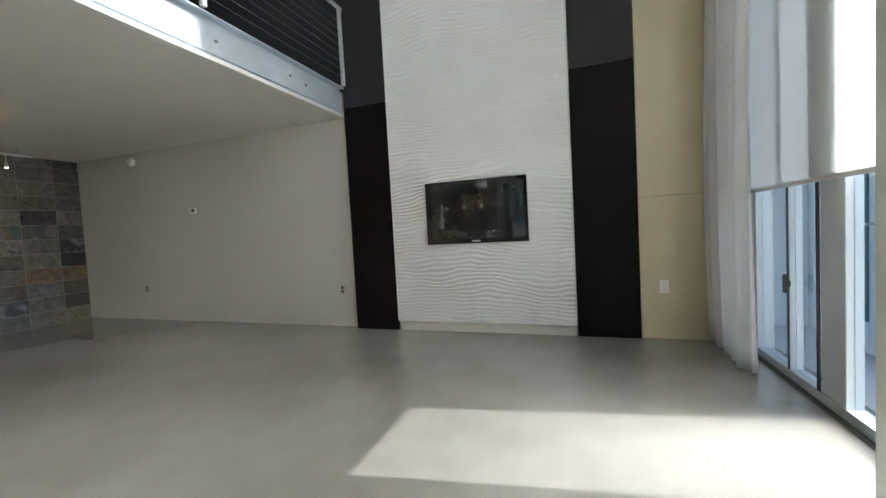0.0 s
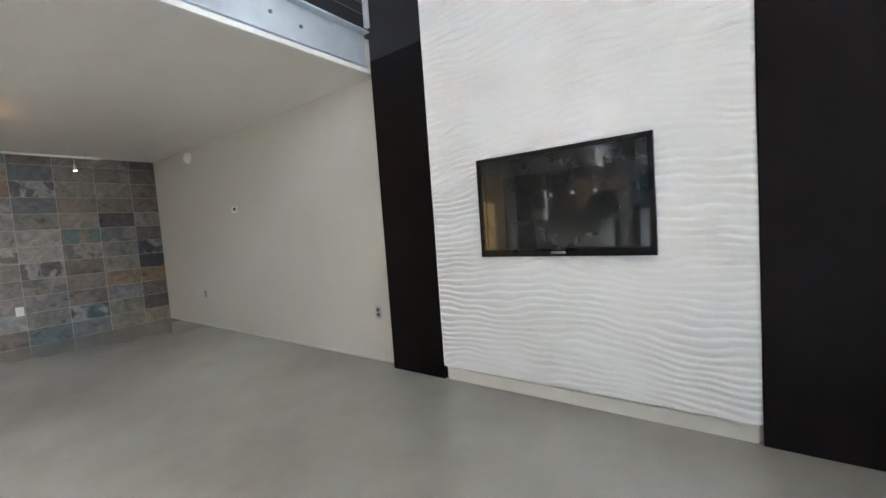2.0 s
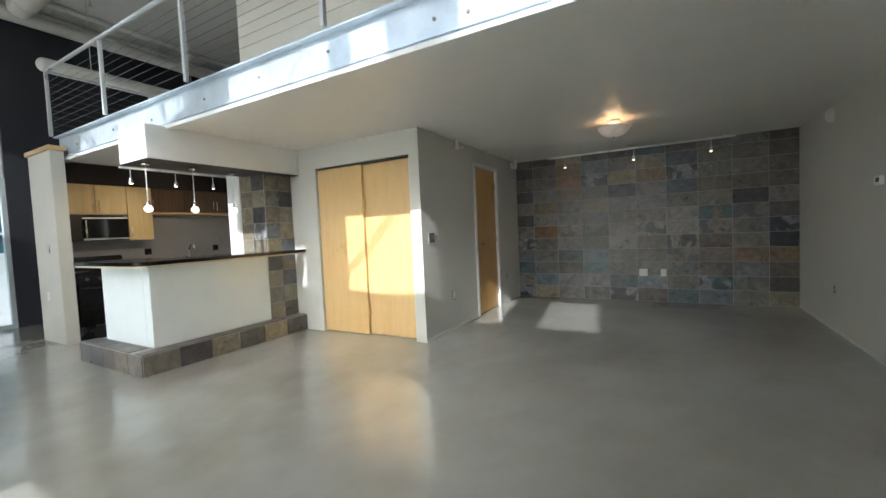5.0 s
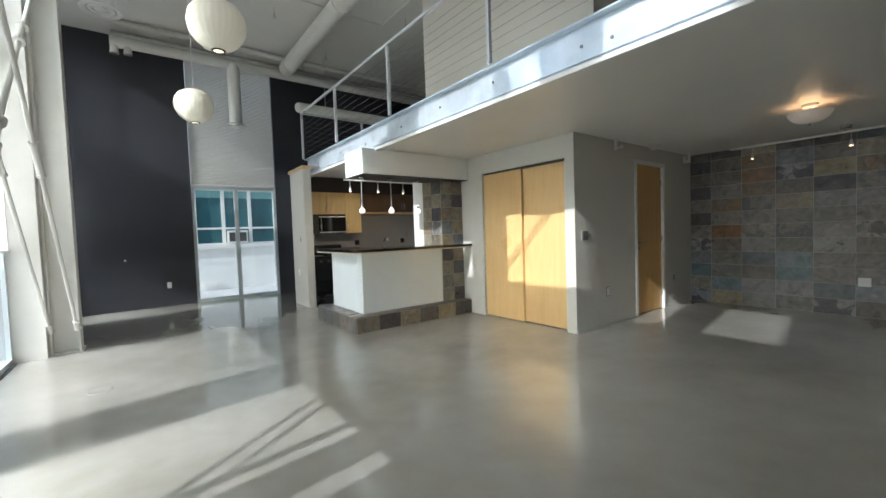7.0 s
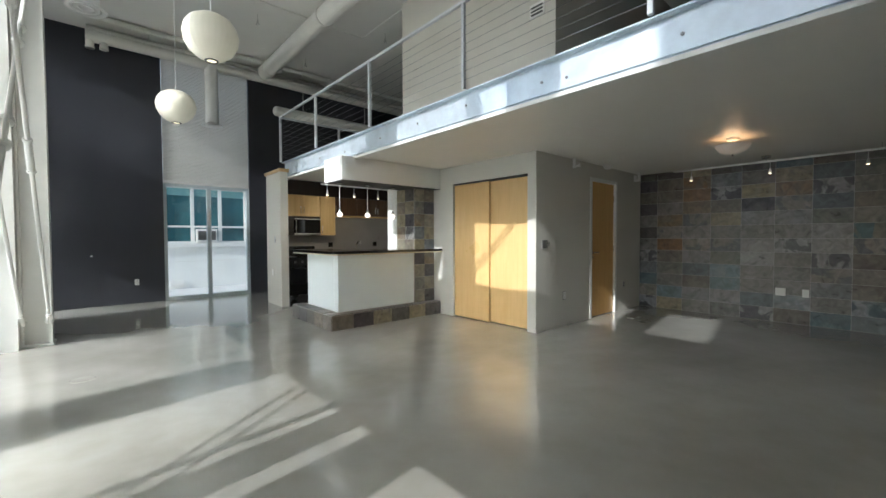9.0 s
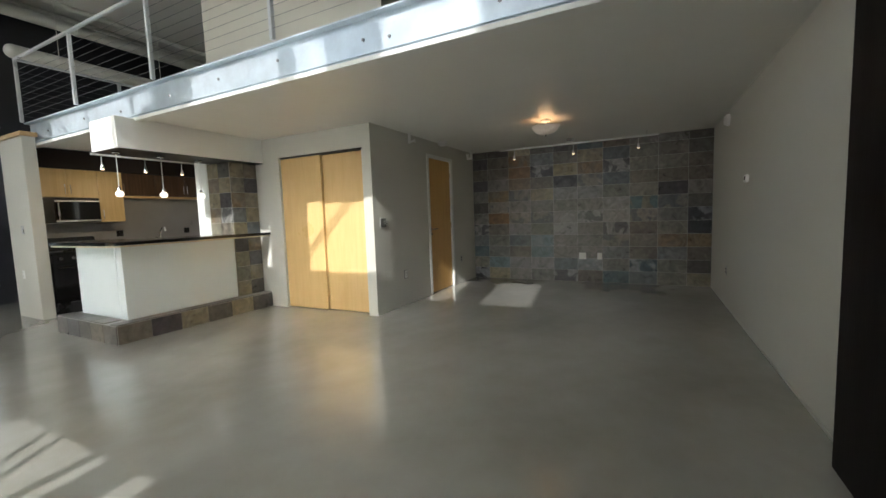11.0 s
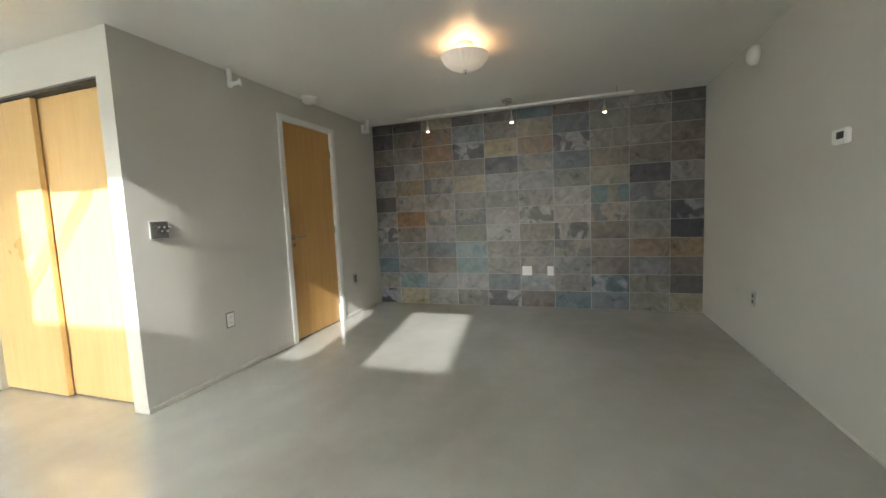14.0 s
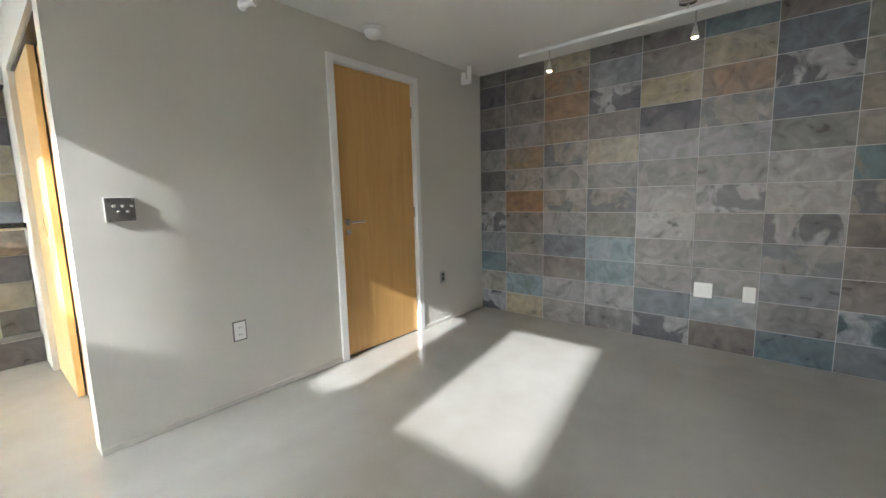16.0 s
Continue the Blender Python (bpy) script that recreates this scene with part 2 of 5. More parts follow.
STUCCO = material("white_stucco", (0.86, 0.87, 0.85), 0.85, vary=0.06, size=1.5, grain=50, bump=0.3)
BLUE_WALL = material("pale_blue_cladding", (0.74, 0.82, 0.88), 0.5, vary=0.06)
TEAL_GLASS = material("teal_window_glass", (0.04, 0.13, 0.15), 0.08, vary=0.4, size=1.5, bump=0)
PALE_TEAL = material("pale_teal_blind", (0.22, 0.42, 0.42), 0.5, vary=0.08)
PAVING = material("balcony_paving", (0.60, 0.60, 0.59), 0.8, vary=0.12, size=2, grain=40, bump=0.15)
ASPHALT = material("asphalt", (0.06, 0.06, 0.062), 0.9, vary=0.2, size=0.5, grain=30, bump=0.2)
for m, level in ((TV_BLACK, 0.2), (BLACK_PANEL, 0.12), (GREY_PANEL, 0.3), (CHARCOAL, 0.25), (DARK_BROWN, 0.2)):
    shader_of(m).inputs["Specular IOR Level"].default_value = level
# kinds of slate on the tiled wall, by a letter: its name, its tones, how boldly they are clouded
SLATES = {
    "s": ("grey", [(0.195, 0.185, 0.172), (0.165, 0.158, 0.150), (0.222, 0.210, 0.196)], 0.9),
    "l": ("pale_grey", [(0.245, 0.238, 0.228), (0.200, 0.198, 0.196), (0.280, 0.268, 0.250)], 0.9),
    "m": ("veined_grey", [(0.290, 0.284, 0.275), (0.230, 0.212, 0.186), (0.088, 0.088, 0.094), (0.120, 0.122, 0.132)], 1.0),
    "e": ("olive_grey", [(0.180, 0.174, 0.150), (0.158, 0.158, 0.142), (0.208, 0.196, 0.165)], 0.9),
    "b": ("blue_grey", [(0.135, 0.146, 0.158), (0.182, 0.184, 0.186), (0.110, 0.122, 0.135)], 1.0),
    "w": ("pale_teal", [(0.165, 0.215, 0.232), (0.245, 0.252, 0.250), (0.140, 0.180, 0.192)], 1.0),
    "T": ("teal", [(0.076, 0.116, 0.134), (0.125, 0.150, 0.160), (0.066, 0.084, 0.096)], 1.0),
    "y": ("banded_teal", [(0.056, 0.082, 0.095), (0.240, 0.258, 0.265)], 1.0),
    "v": ("teal_and_olive", [(0.185, 0.172, 0.140), (0.098, 0.145, 0.158)], 1.0),
    "k": ("black", [(0.050, 0.048, 0.054), (0.070, 0.064, 0.068), (0.100, 0.096, 0.102)], 0.9),
    "z": ("banded_black", [(0.040, 0.041, 0.050), (0.215, 0.220, 0.240)], 1.0),
    "d": ("dark_grey", [(0.100, 0.092, 0.083), (0.080, 0.075, 0.069), (0.125, 0.116, 0.106)], 0.9),
    "n": ("brown_grey", [(0.158, 0.134, 0.114), (0.182, 0.164, 0.146), (0.125, 0.106, 0.092)], 1.0),
    "o": ("rust", [(0.215, 0.122, 0.055), (0.190, 0.150, 0.112), (0.150, 0.106, 0.075)], 1.0),
    "t": ("tan", [(0.205, 0.150, 0.092), (0.192, 0.165, 0.132), (0.162, 0.142, 0.115)], 1.0),
    "g": ("gold", [(0.245, 0.208, 0.125), (0.220, 0.204, 0.162), (0.280, 0.246, 0.168)], 1.0),
}
SLATE = {k: slate_material(name + "_slate", tones, rough=0.31, swirl=0.9, bold=bold, least=0.8 if k in "mzyv" else 0.4, cloud_size=3.0 if k in "zyv" else 4.5,
                           edge=(0.50, 0.56) if k in "mzyv" else (0.43, 0.58))
         for k, (name, tones, bold) in SLATES.items()}
LAMP_GLASS = glow_material("lit_alabaster_glass", (1.0, 0.78, 0.55), 0.05, (0.8, 0.72, 0.66))
BULB = glow_material("lit_bulb", (1.0, 0.70, 0.40), 5.0)
PENDANT_GLASS = glow_material("lit_opal_glass", (1.0, 0.82, 0.66), 0.9)
GLOBE_SKIN = glow_material("globe_lamp_skin", (1.0, 0.9, 0.68), 0.04, (0.80, 0.76, 0.63))
GLOBE_HOLE = glow_material("globe_lamp_opening", (1.0, 0.85, 0.5), 0.9)


# ---------------------------------------------------------------- mesh helpers
ORIGIN = {}


def box(bm, x0, x1, y0, y1, z0, z1):
    v = [bm.verts.new((x, y, z)) for x in (x0, x1) for y in (y0, y1) for z in (z0, z1)]
    for f in ((0, 1, 3, 2), (4, 6, 7, 5), (0, 4, 5, 1), (2, 3, 7, 6), (0, 2, 6, 4), (1, 5, 7, 3)):
        bm.faces.new([v[i] for i in f])
    return bm


def boxes(*rows, bevel=0.0, seg=2):
    bm = bmesh.new()
    for r in rows:
        box(bm, *r)
    bmesh.ops.recalc_face_normals(bm, faces=bm.faces)
    if bevel:
        bmesh.ops.bevel(bm, geom=bm.edges[:], offset=bevel, segments=seg, affect="EDGES", clamp_overlap=True)
    return bm


def rod(bm, a, b, r, seg=12, r2=None):
    a, b = Vector(a), Vector(b)
    way = b - a
    m = Matrix.Translation((a + b) / 2) @ way.to_track_quat("Z", "Y").to_matrix().to_4x4()
    bmesh.ops.create_cone(bm, cap_ends=True, segments=seg, radius1=r, radius2=r if r2 is None else r2, depth=way.length, matrix=m)
    return bm


def rods(*rows, seg=12):
    bm = bmesh.new()
    for a, b, r in rows:
        rod(bm, a, b, r, seg)
    return bm


def lathe(profile, seg=32, centre=(0, 0, 0), rib=0.0, ribs=0):
    """A turned shape round the z axis. profile: (radius, z) from bottom to top."""
    bm = bmesh.new()
    rings = []
    for r, z in profile:
        if r < 1e-5:
            rings.append([bm.verts.new((centre[0], centre[1], centre[2] + z))])
            continue
        ring = []
        for i in range(seg):
            a = math.tau * i / seg
            q = r * (1 - rib * (0.5 + 0.5 * math.cos(a * ribs))) if ribs else r
            ring.append(bm.verts.new((centre[0] + q * math.cos(a), centre[1] + q * math.sin(a), centre[2] + z)))
        rings.append(ring)
    for a, b in zip(rings, rings[1:]):
        for i in range(seg):
            j = (i + 1) % seg
            if len(a) == 1:
                bm.faces.new((a[0], b[j], b[i]))
            elif len(b) == 1:
                bm.faces.new((a[i], a[j], b[0]))
            else:
                bm.faces.new((a[i], a[j], b[j], b[i]))
    bmesh.ops.recalc_face_normals(bm, faces=bm.faces)
    return bm


def mesh_of(name, bm, mat, smooth=False):
    me = bpy.data.meshes.new(name)
    bm.to_mesh(me)
    bm.free()
    me.materials.append(mat)
    if smooth:
        me.polygons.foreach_set("use_smooth", [True] * len(me.polygons))
    return me


def structure(name, bm, mat, label="", category="", smooth=False):
    ob = new(name, mesh_of(name, bm, mat, smooth))
    ORIGIN[ob] = Vector((0, 0, 0))
    return tagged(ob, label, category, "", "structure")


def thing(name, base, label, category, group="", kind=""):
    ob = new(name)
    ob.empty_display_size = 0.1
    ob.location = base
    ORIGIN[ob] = Vector(base)
    return tagged(ob, label, category, group, kind)


def part(name, bm, mat, parent, label="", smooth=False):
    """One mesh, given in world metres, under a thing or a part."""
    o = ORIGIN[parent]
    bmesh.ops.translate(bm, vec=-o, verts=bm.verts)
    ob = new(name, mesh_of(name, bm, mat, smooth))
    ob.parent = parent
    ORIGIN[ob] = o
    return tagged(ob, label)


def lone(name, bm, mat, base, label, category, group="", smooth=False):
    """A thing that is one mesh."""
    bmesh.ops.translate(bm, vec=-Vector(base), verts=bm.verts)
    ob = new(name, mesh_of(name, bm, mat, smooth))
    ob.location = base
    ORIGIN[ob] = Vector(base)
    return tagged(ob, label, category, group)


# ---------------------------------------------------------------- large structure
NORTH, WEST, EAST, SOUTH, TOP = 3.80, -7.01, 1.55, -6.87, 5.12
DECK, LOFT, EDGE = 2.415, 2.70, -2.20

structure("floor", boxes((WEST - 0.2, EAST + 0.2, SOUTH - 0.2, NORTH + 0.2, -0.2, 0.0)), CONCRETE, "polished grey-beige concrete floor", "floor")
structure("ceiling", boxes((WEST - 0.2, EAST + 0.3, SOUTH - 0.2, NORTH + 0.2, TOP, TOP + 0.2)), CEILING_PAINT, "grey painted loft ceiling", "ceiling")
structure("wall_north", boxes((WEST - 0.2, EDGE, NORTH, NORTH + 0.2, 0, DECK + 0.1), (EDGE, EAST + 0.2, NORTH, NORTH + 0.2, 0, TOP)), PAINT,
          "smooth greige painted wall", "wall")
structure("wall_north_loft", boxes((WEST - 0.2, EDGE, NORTH, NORTH + 0.2, DECK + 0.1, TOP)), CHARCOAL, "charcoal painted wall above the loft floor", "wall")
structure("wall_cream", boxes((0.80, EAST + 0.02, NORTH - 0.065, NORTH, 0, 1.268), (0.80, EAST + 0.02, NORTH - 0.065, NORTH, 1.276, TOP), bevel=0.002, seg=1),
          CREAM, "cream painted wall boards with a horizontal seam", "wall")
wall_west = structure("wall_west", boxes((WEST - 0.2, WEST - 0.004, SOUTH - 0.2, NORTH, 0, DECK + 0.1)), GROUT, "grouted backing of a slate tile wall", "wall")
structure("wall_west_loft", boxes((WEST - 0.2, WEST, SOUTH - 0.2, NORTH, DECK + 0.1, TOP)), DARK_BROWN, "dark brown wall of the loft", "wall")

# loft deck, its soffit is the ceiling of the rear of the room
structure("loft_deck", boxes((WEST, EDGE - 0.004, -4.74, NORTH, DECK, LOFT - 0.01)), CEILING_PAINT, "painted underside of the loft floor", "ceiling")

# closet block
structure("wall_closet_north", boxes((WEST, -6.07, -0.24, -0.12, 0, DECK), (-5.165, -3.886, -0.24, -0.12, 0, DECK), (-6.07, -5.165, -0.24, -0.12, 2.205, DECK)), PAINT,
          "greige wall with a door opening", "wall")
structure("wall_closet_east", boxes((-3.886, -3.765, -0.25, -0.12, 0, DECK), (-3.886, -3.765, -2.95, -1.722, 0, DECK), (-3.886, -3.765, -1.722, -0.25, 2.135, DECK)), PAINT, "pale painted closet front wall", "wall")
structure("wall_closet_inner", boxes((-4.5, -4.4, -2.95, -0.24, 0, DECK), (-6.2, -6.1, -0.6, -0.24, 0, DECK), (-6.2, -5.0, -0.7, -0.6, 0, DECK), (-5.1, -5.0, -0.6, -0.24, 0, DECK)), PAINT,
          "wall behind the closed doors", "wall")
structure("wall_kitchen_west", boxes((-4.9, -4.8, -5.15, -2.95, 0, DECK), (-4.8, -3.885, -2.95, -2.85, 0, DECK)), PAINT, "kitchen end wall", "wall")
structure("wall_kitchen_south", boxes((-4.9, -2.145, -5.26, -5.15, 0, 2.5)), BACKSPLASH, "grey kitchen back wall", "wall")
structure("wall_stub", boxes((-2.145, -2.005, -5.26, -4.49, 0, 2.5), bevel=0.004), PAINT, "narrow painted wall end beside the range", "wall")
structure("trim_cap", boxes((-2.165, -1.985, -5.31, -4.465, 2.502, 2.56), (-4.9, -2.165, -5.31, -5.10, 2.502, 2.56), bevel=0.004), CAP_WOOD, "pine cap on top of the wall", "trim")
structure("wall_corridor_west", boxes((-7.01, -6.9, SOUTH, -4.74, 0, DECK + 0.1)), CHARCOAL, "charcoal corridor end wall", "wall")

# south wall with its glazed door and the tall shade over it
SX0, SX1, SZ = -2.15, -0.505, 2.41
structure("wall_south", boxes((SX1, EAST + 0.2, SOUTH - 0.2, SOUTH, 0, TOP), (WEST, SX0, SOUTH - 0.2, SOUTH, 0, TOP), (SX0, SX1, SOUTH - 0.2, SOUTH, 4.95, TOP)), CHARCOAL,
          "charcoal painted wall", "wall")

# unseen outer facing, added to reflect light back at the building opposite
structure("wall_south_cladding", boxes((SX1 + 0.02, EAST + 0.2, SOUTH - 0.24, SOUTH - 0.203, 0, TOP), (WEST, SX0 - 0.02, SOUTH - 0.24, SOUTH - 0.203, 0, TOP)), STUCCO,
          "unseen white stucco facing added to bounce light onto the facade", "wall")

# window wall to the east
BAYS = [(-6.73, -5.68), (-3.58, -1.15), (-0.52, 0.735), (0.935, 1.15), (1.56, 3.40)]
SOLID = [(SOUTH, -6.73, 1.45), (-5.68, -3.58, 1.275), (-1.15, -0.52, 1.22), (0.735, 0.935, 1.40), (1.15, 1.56, 1.28), (3.40, NORTH - 0.066, 1.45)]
# the clerestory above the shades is set out a little differently
SILL = 3.42
HIGH_BAYS = BAYS[:2] + [(-0.52, 0.787), (0.895, 1.285), (1.75, 3.40)]
HIGH_SOLID = SOLID[:3] + [(0.787, 0.895, 1.40), (1.285, 1.75, 1.44), SOLID[5]]
for i, ((y0, y1, x0), (y2, y3, x2)) in enumerate(zip(SOLID, HIGH_SOLID)):
    structure("pier_%d" % (i + 1), boxes(*([(1.42, EAST + 0.12, y0, y1, 0, TOP), (1.19, 1.42, -0.66, y1, 0, TOP)] if i == 2 else [(x0, EAST + 0.12, y0, y1, 0, SILL), (x2, EAST + 0.12, y2, y3, SILL, TOP)])), WHITE_STEEL, "pale painted window pier", "pier")
# unseen casings, added to trim the low sun strips beside the fourth pier
structure("pier_7", boxes((1.42, EAST - 0.002, 0.827, 0.90, 0, 1.22), (1.42, EAST - 0.002, 0.665, 0.733, 0, 1.22), bevel=0.004), WHITE_STEEL, "unseen low pale casing added to shape the sun strips on the floor", "pier")
structure("wall_east_head", boxes(*[(EAST - 0.02, EAST + 0.12, y0, y1, 4.95, TOP) for y0, y1 in HIGH_BAYS]), WHITE_STEEL, "pale painted window head", "wall")


def window_bay(n, y0, y1, low, high, x=EAST):
    """Tall glazing of one bay: frame, mullions (y, half width), rails and panes from the floor to the head."""
    w = thing("window_%d" % n, (x, (y0 + y1) / 2, 0), "tall aluminium framed window with clear glass", "window", "window wall", "structure")
    f = 0.03
    h0, h1 = HIGH_BAYS[n - 1]
    part("window_frame", boxes((x, x + 0.09, y0, y0 + f, 0, SILL), (x, x + 0.09, y1 - f, y1, 0, SILL), (x, x + 0.09, h0, h0 + f, SILL, 4.95), (x, x + 0.09, h1 - f, h1, SILL, 4.95),
                               (x, x + 0.09, h0 + f, h1 - f, 4.95 - f, 4.95), (x, x + 0.09, y0 + f, y1 - f, 0, 0.06)), ALU, w)
    part("transom", boxes((x + 0.004, x + 0.086, y0 + f, y1 - f, 3.36, SILL), (x + 0.004, x + 0.086, h0 + f, h1 - f, SILL, 3.48)), ALU, w)
    for mullions, z0, z1, s0, s1 in ((low, 0.06, 3.36, y0, y1), (high, 3.48, 4.95 - f, h0, h1)):
        cuts = [s0 + f] + [m for c, h in mullions for m in (c - h, c + h)] + [s1 - f]
        for c, h in mullions:
            part("mullion", boxes((x + 0.006, x + 0.084, c - h, c + h, z0, z1), bevel=0.003, seg=1), ALU, w)
        for a, b in zip(cuts[::2], cuts[1::2]):
            p = part("pane", boxes((x + 0.04, x + 0.046, a, b, z0, z1)), GLASS, w)
            p.visible_shadow = False
    return w


window_bay(1, *BAYS[0], [(-6.3, 0.03)], [])
window_bay(2, *BAYS[1], [(-2.54, 0.022), (-1.55, 0.022)], [(-2.54, 0.022), (-1.55, 0.022)])
window_bay(3, *BAYS[2], [(0.545, 0.032)], [])
window_bay(4, *BAYS[3], [], [])
slider = window_bay(5, *BAYS[4], [(2.41, 0.11), (2.90, 0.016)], [])
part("gasket", boxes((EAST - 0.004, EAST + 0.004, 2.522, 2.548, 0.06, 3.3), (EAST - 0.004, EAST + 0.004, 2.878, 2.890, 0.06, 3.3)), GREY_PLASTIC, slider, "dark rubber seal")
part("door_handle", boxes((EAST - 0.035, EAST - 0.012, 2.852, 2.872, 0.56, 0.68), (EAST - 0.012, EAST + 0.006, 2.857, 2.868, 0.60, 0.64), bevel=0.004), GREY_PLASTIC, slider, "dark pull handle")
# dark strip that paints in the shadow between floor and sill
for y0, y1 in BAYS:
    structure("trim_sill_gap", boxes((EAST - 0.035, EAST - 0.003, y0 + 0.004, y1 - 0.004, 0.0, 0.007)), GREY_PLASTIC, "dark strip standing in for the shadow gap along the window foot", "trim")

for n, (y0, y1) in enumerate(BAYS):
    s = thing("roller_shade", (EAST - 0.04, (y0 + y1) / 2, 1.24), "white cloth roller shade drawn half way down the window", "shade", "window shades")
    part("cloth", boxes((EAST - 0.032, EAST - 0.030, y0 + 0.01, y1 - 0.01, 1.25, 3.46)), SHADE_CLOTH, s)
    part("hem_bar", boxes((EAST - 0.042, EAST - 0.020, y0 + 0.01, y1 - 0.01, 1.225, 1.252), bevel=0.004), WHITE_PLASTIC, s, "white hem bar")
    part("roller", rods(((EAST - 0.05, y0 + 0.01, 3.44), (EAST - 0.05, y1 - 0.01, 3.44), 0.028)), WHITE_PLASTIC, s, "white roller tube")

# glazed sliding door in the south wall
d = thing("window_6", ((SX0 + SX1) / 2, SOUTH, 0), "white framed sliding glass door with two panes", "window", "", "structure")
yf = SOUTH - 0.12
part("window_frame", boxes((SX0, SX0 + 0.06, yf, yf + 0.1, 0.0, SZ), (SX1 - 0.06, SX1, yf, yf + 0.1, 0.0, SZ), (SX0 + 0.06, SX1 - 0.06, yf, yf + 0.1, SZ - 0.06, SZ),
                           (SX0 + 0.06, SX1 - 0.06, yf, yf + 0.1, 0.0, 0.07), bevel=0.004), ALU, d)
part("mullion", boxes((-1.37, -1.29, yf + 0.01, yf + 0.09, 0.07, SZ - 0.06), bevel=0.004), ALU, d)
for a, b in ((SX0 + 0.06, -1.37), (-1.29, SX1 - 0.06)):
    p = part("pane", boxes((a, b, yf + 0.045, yf + 0.051, 0.07, SZ - 0.06)), GLASS, d)
    p.visible_shadow = False
part("door_handle", boxes((-1.345, -1.315, yf + 0.09, yf + 0.12, 1.55, 1.85), bevel=0.006), WHITE_PLASTIC, d, "white pull handle")


def pleated(x0, x1, y, z0, z1, pitch):
    bm = bmesh.new()
    n = int((z1 - z0) / pitch) * 2
    rows = []
    for i in range(n + 1):
        z, yy = z0 + (z1 - z0) * i / n, y + (0.009 if i % 2 else -0.009)
        rows.append([bm.verts.new((x0, yy, z)), bm.verts.new((x1, yy, z))])
    for a, b in zip(rows, rows[1:]):
        bm.faces.new((a[0], a[1], b[1], b[0]))
    return bm


s = thing("pleated_shade", ((SX0 + SX1) / 2, SOUTH - 0.02, SZ), "tall beige pleated shade above the glass door", "shade")
part("cloth", pleated(SX0 + 0.01, SX1 - 0.01, SOUTH - 0.03, SZ + 0.03, 4.93, 0.03), PLEAT_CLOTH, s)
part("hem_bar", boxes((SX0 + 0.01, SX1 - 0.01, SOUTH - 0.05, SOUTH - 0.01, SZ, SZ + 0.032), bevel=0.004), WHITE_PLASTIC, s, "white hem bar")

# ---------------------------------------------------------------- outside
structure("ground", boxes((-150, 150, -150, 150, -4.2, -4.0)), ASPHALT, "grey street level ground", "ground")
# the second slab is unseen, added to bounce sun onto the south facade
structure("balcony", boxes((EAST + 0.12, 4.2, -7.08, 4.9, -0.22, -0.06), (-9.0, 4.2, -9.49, -7.08, -0.22, -0.06)), PAVING, "paved balcony floor with an unseen slab added to bounce sun", "pavement")
bw = thing("neighbour_wing", (4.2, 5.5, -4.0), "pale blue clad building wing beside the balcony with a white door", "building")
part("wall", boxes((2.4, 7.0, 3.32, 9.0, -4.0, 9.0), (EAST + 0.14, 2.4, 4.62, 4.8, -4.0, 9.0), bevel=0.01), BLUE_WALL, bw)
# unseen fin, added to block the sun beyond the fifth bay's patch
part("corner_fin", boxes((6.8, 7.0, 3.16, 3.318, -4.0, 4.7), bevel=0.01), BLUE_WALL, bw)
part("door", boxes((2.36, 2.40, 3.55, 4.4, -0.05, 2.1), bevel=0.006), WHITE_GLOSS, bw, "white balcony door")
part("door_glass", boxes((2.352, 2.36, 3.67, 4.28, 0.2, 1.98)), TEAL_GLASS, bw, "dark door glass")
part("door_handle", rods(((2.33, 3.62, 0.95), (2.33, 3.76, 0.95), 0.012), ((2.36, 3.62, 0.95), (2.325, 3.62, 0.95), 0.012)), CHROME, bw)
rl = thing("balcony_railing", (4.1, -1.9, -0.06), "pale metal balcony railing with glass infill", "railing")
for k in range(8):
    y = -7.0 + 1.43 * k
    part("post", boxes((4.08, 4.12, y - 0.02, y + 0.02, -0.06, 1.0), bevel=0.004), ALU, rl)
part("top_rail", boxes((4.07, 4.13, -7.02, 3.31, 1.0, 1.04), bevel=0.006), ALU, rl)

hb = thing("neighbour_building", (-1.8, -9.6, -4.0), "white stucco building with white framed windows", "building")
FY = -9.5
part("wall", boxes((-9, -2.83, FY - 0.3, FY, -4, 6.0), (1.25, 9, FY - 0.3, FY, -4, 6.0), (-2.83, 1.25, FY - 0.3, FY, -4, 1.04), (-2.83, 1.25, FY - 0.3, FY, 2.66, 6.0)), STUCCO, hb)
part("seam", boxes((-9, 9, FY, FY + 0.006, 0.655, 0.675)), WHITE_PAINT, hb, "thin horizontal seam")
part("sill", boxes((-2.87, 1.29, FY - 0.2, FY + 0.07, 1.04, 1.16), bevel=0.01), WHITE_PAINT, hb, "white sill")
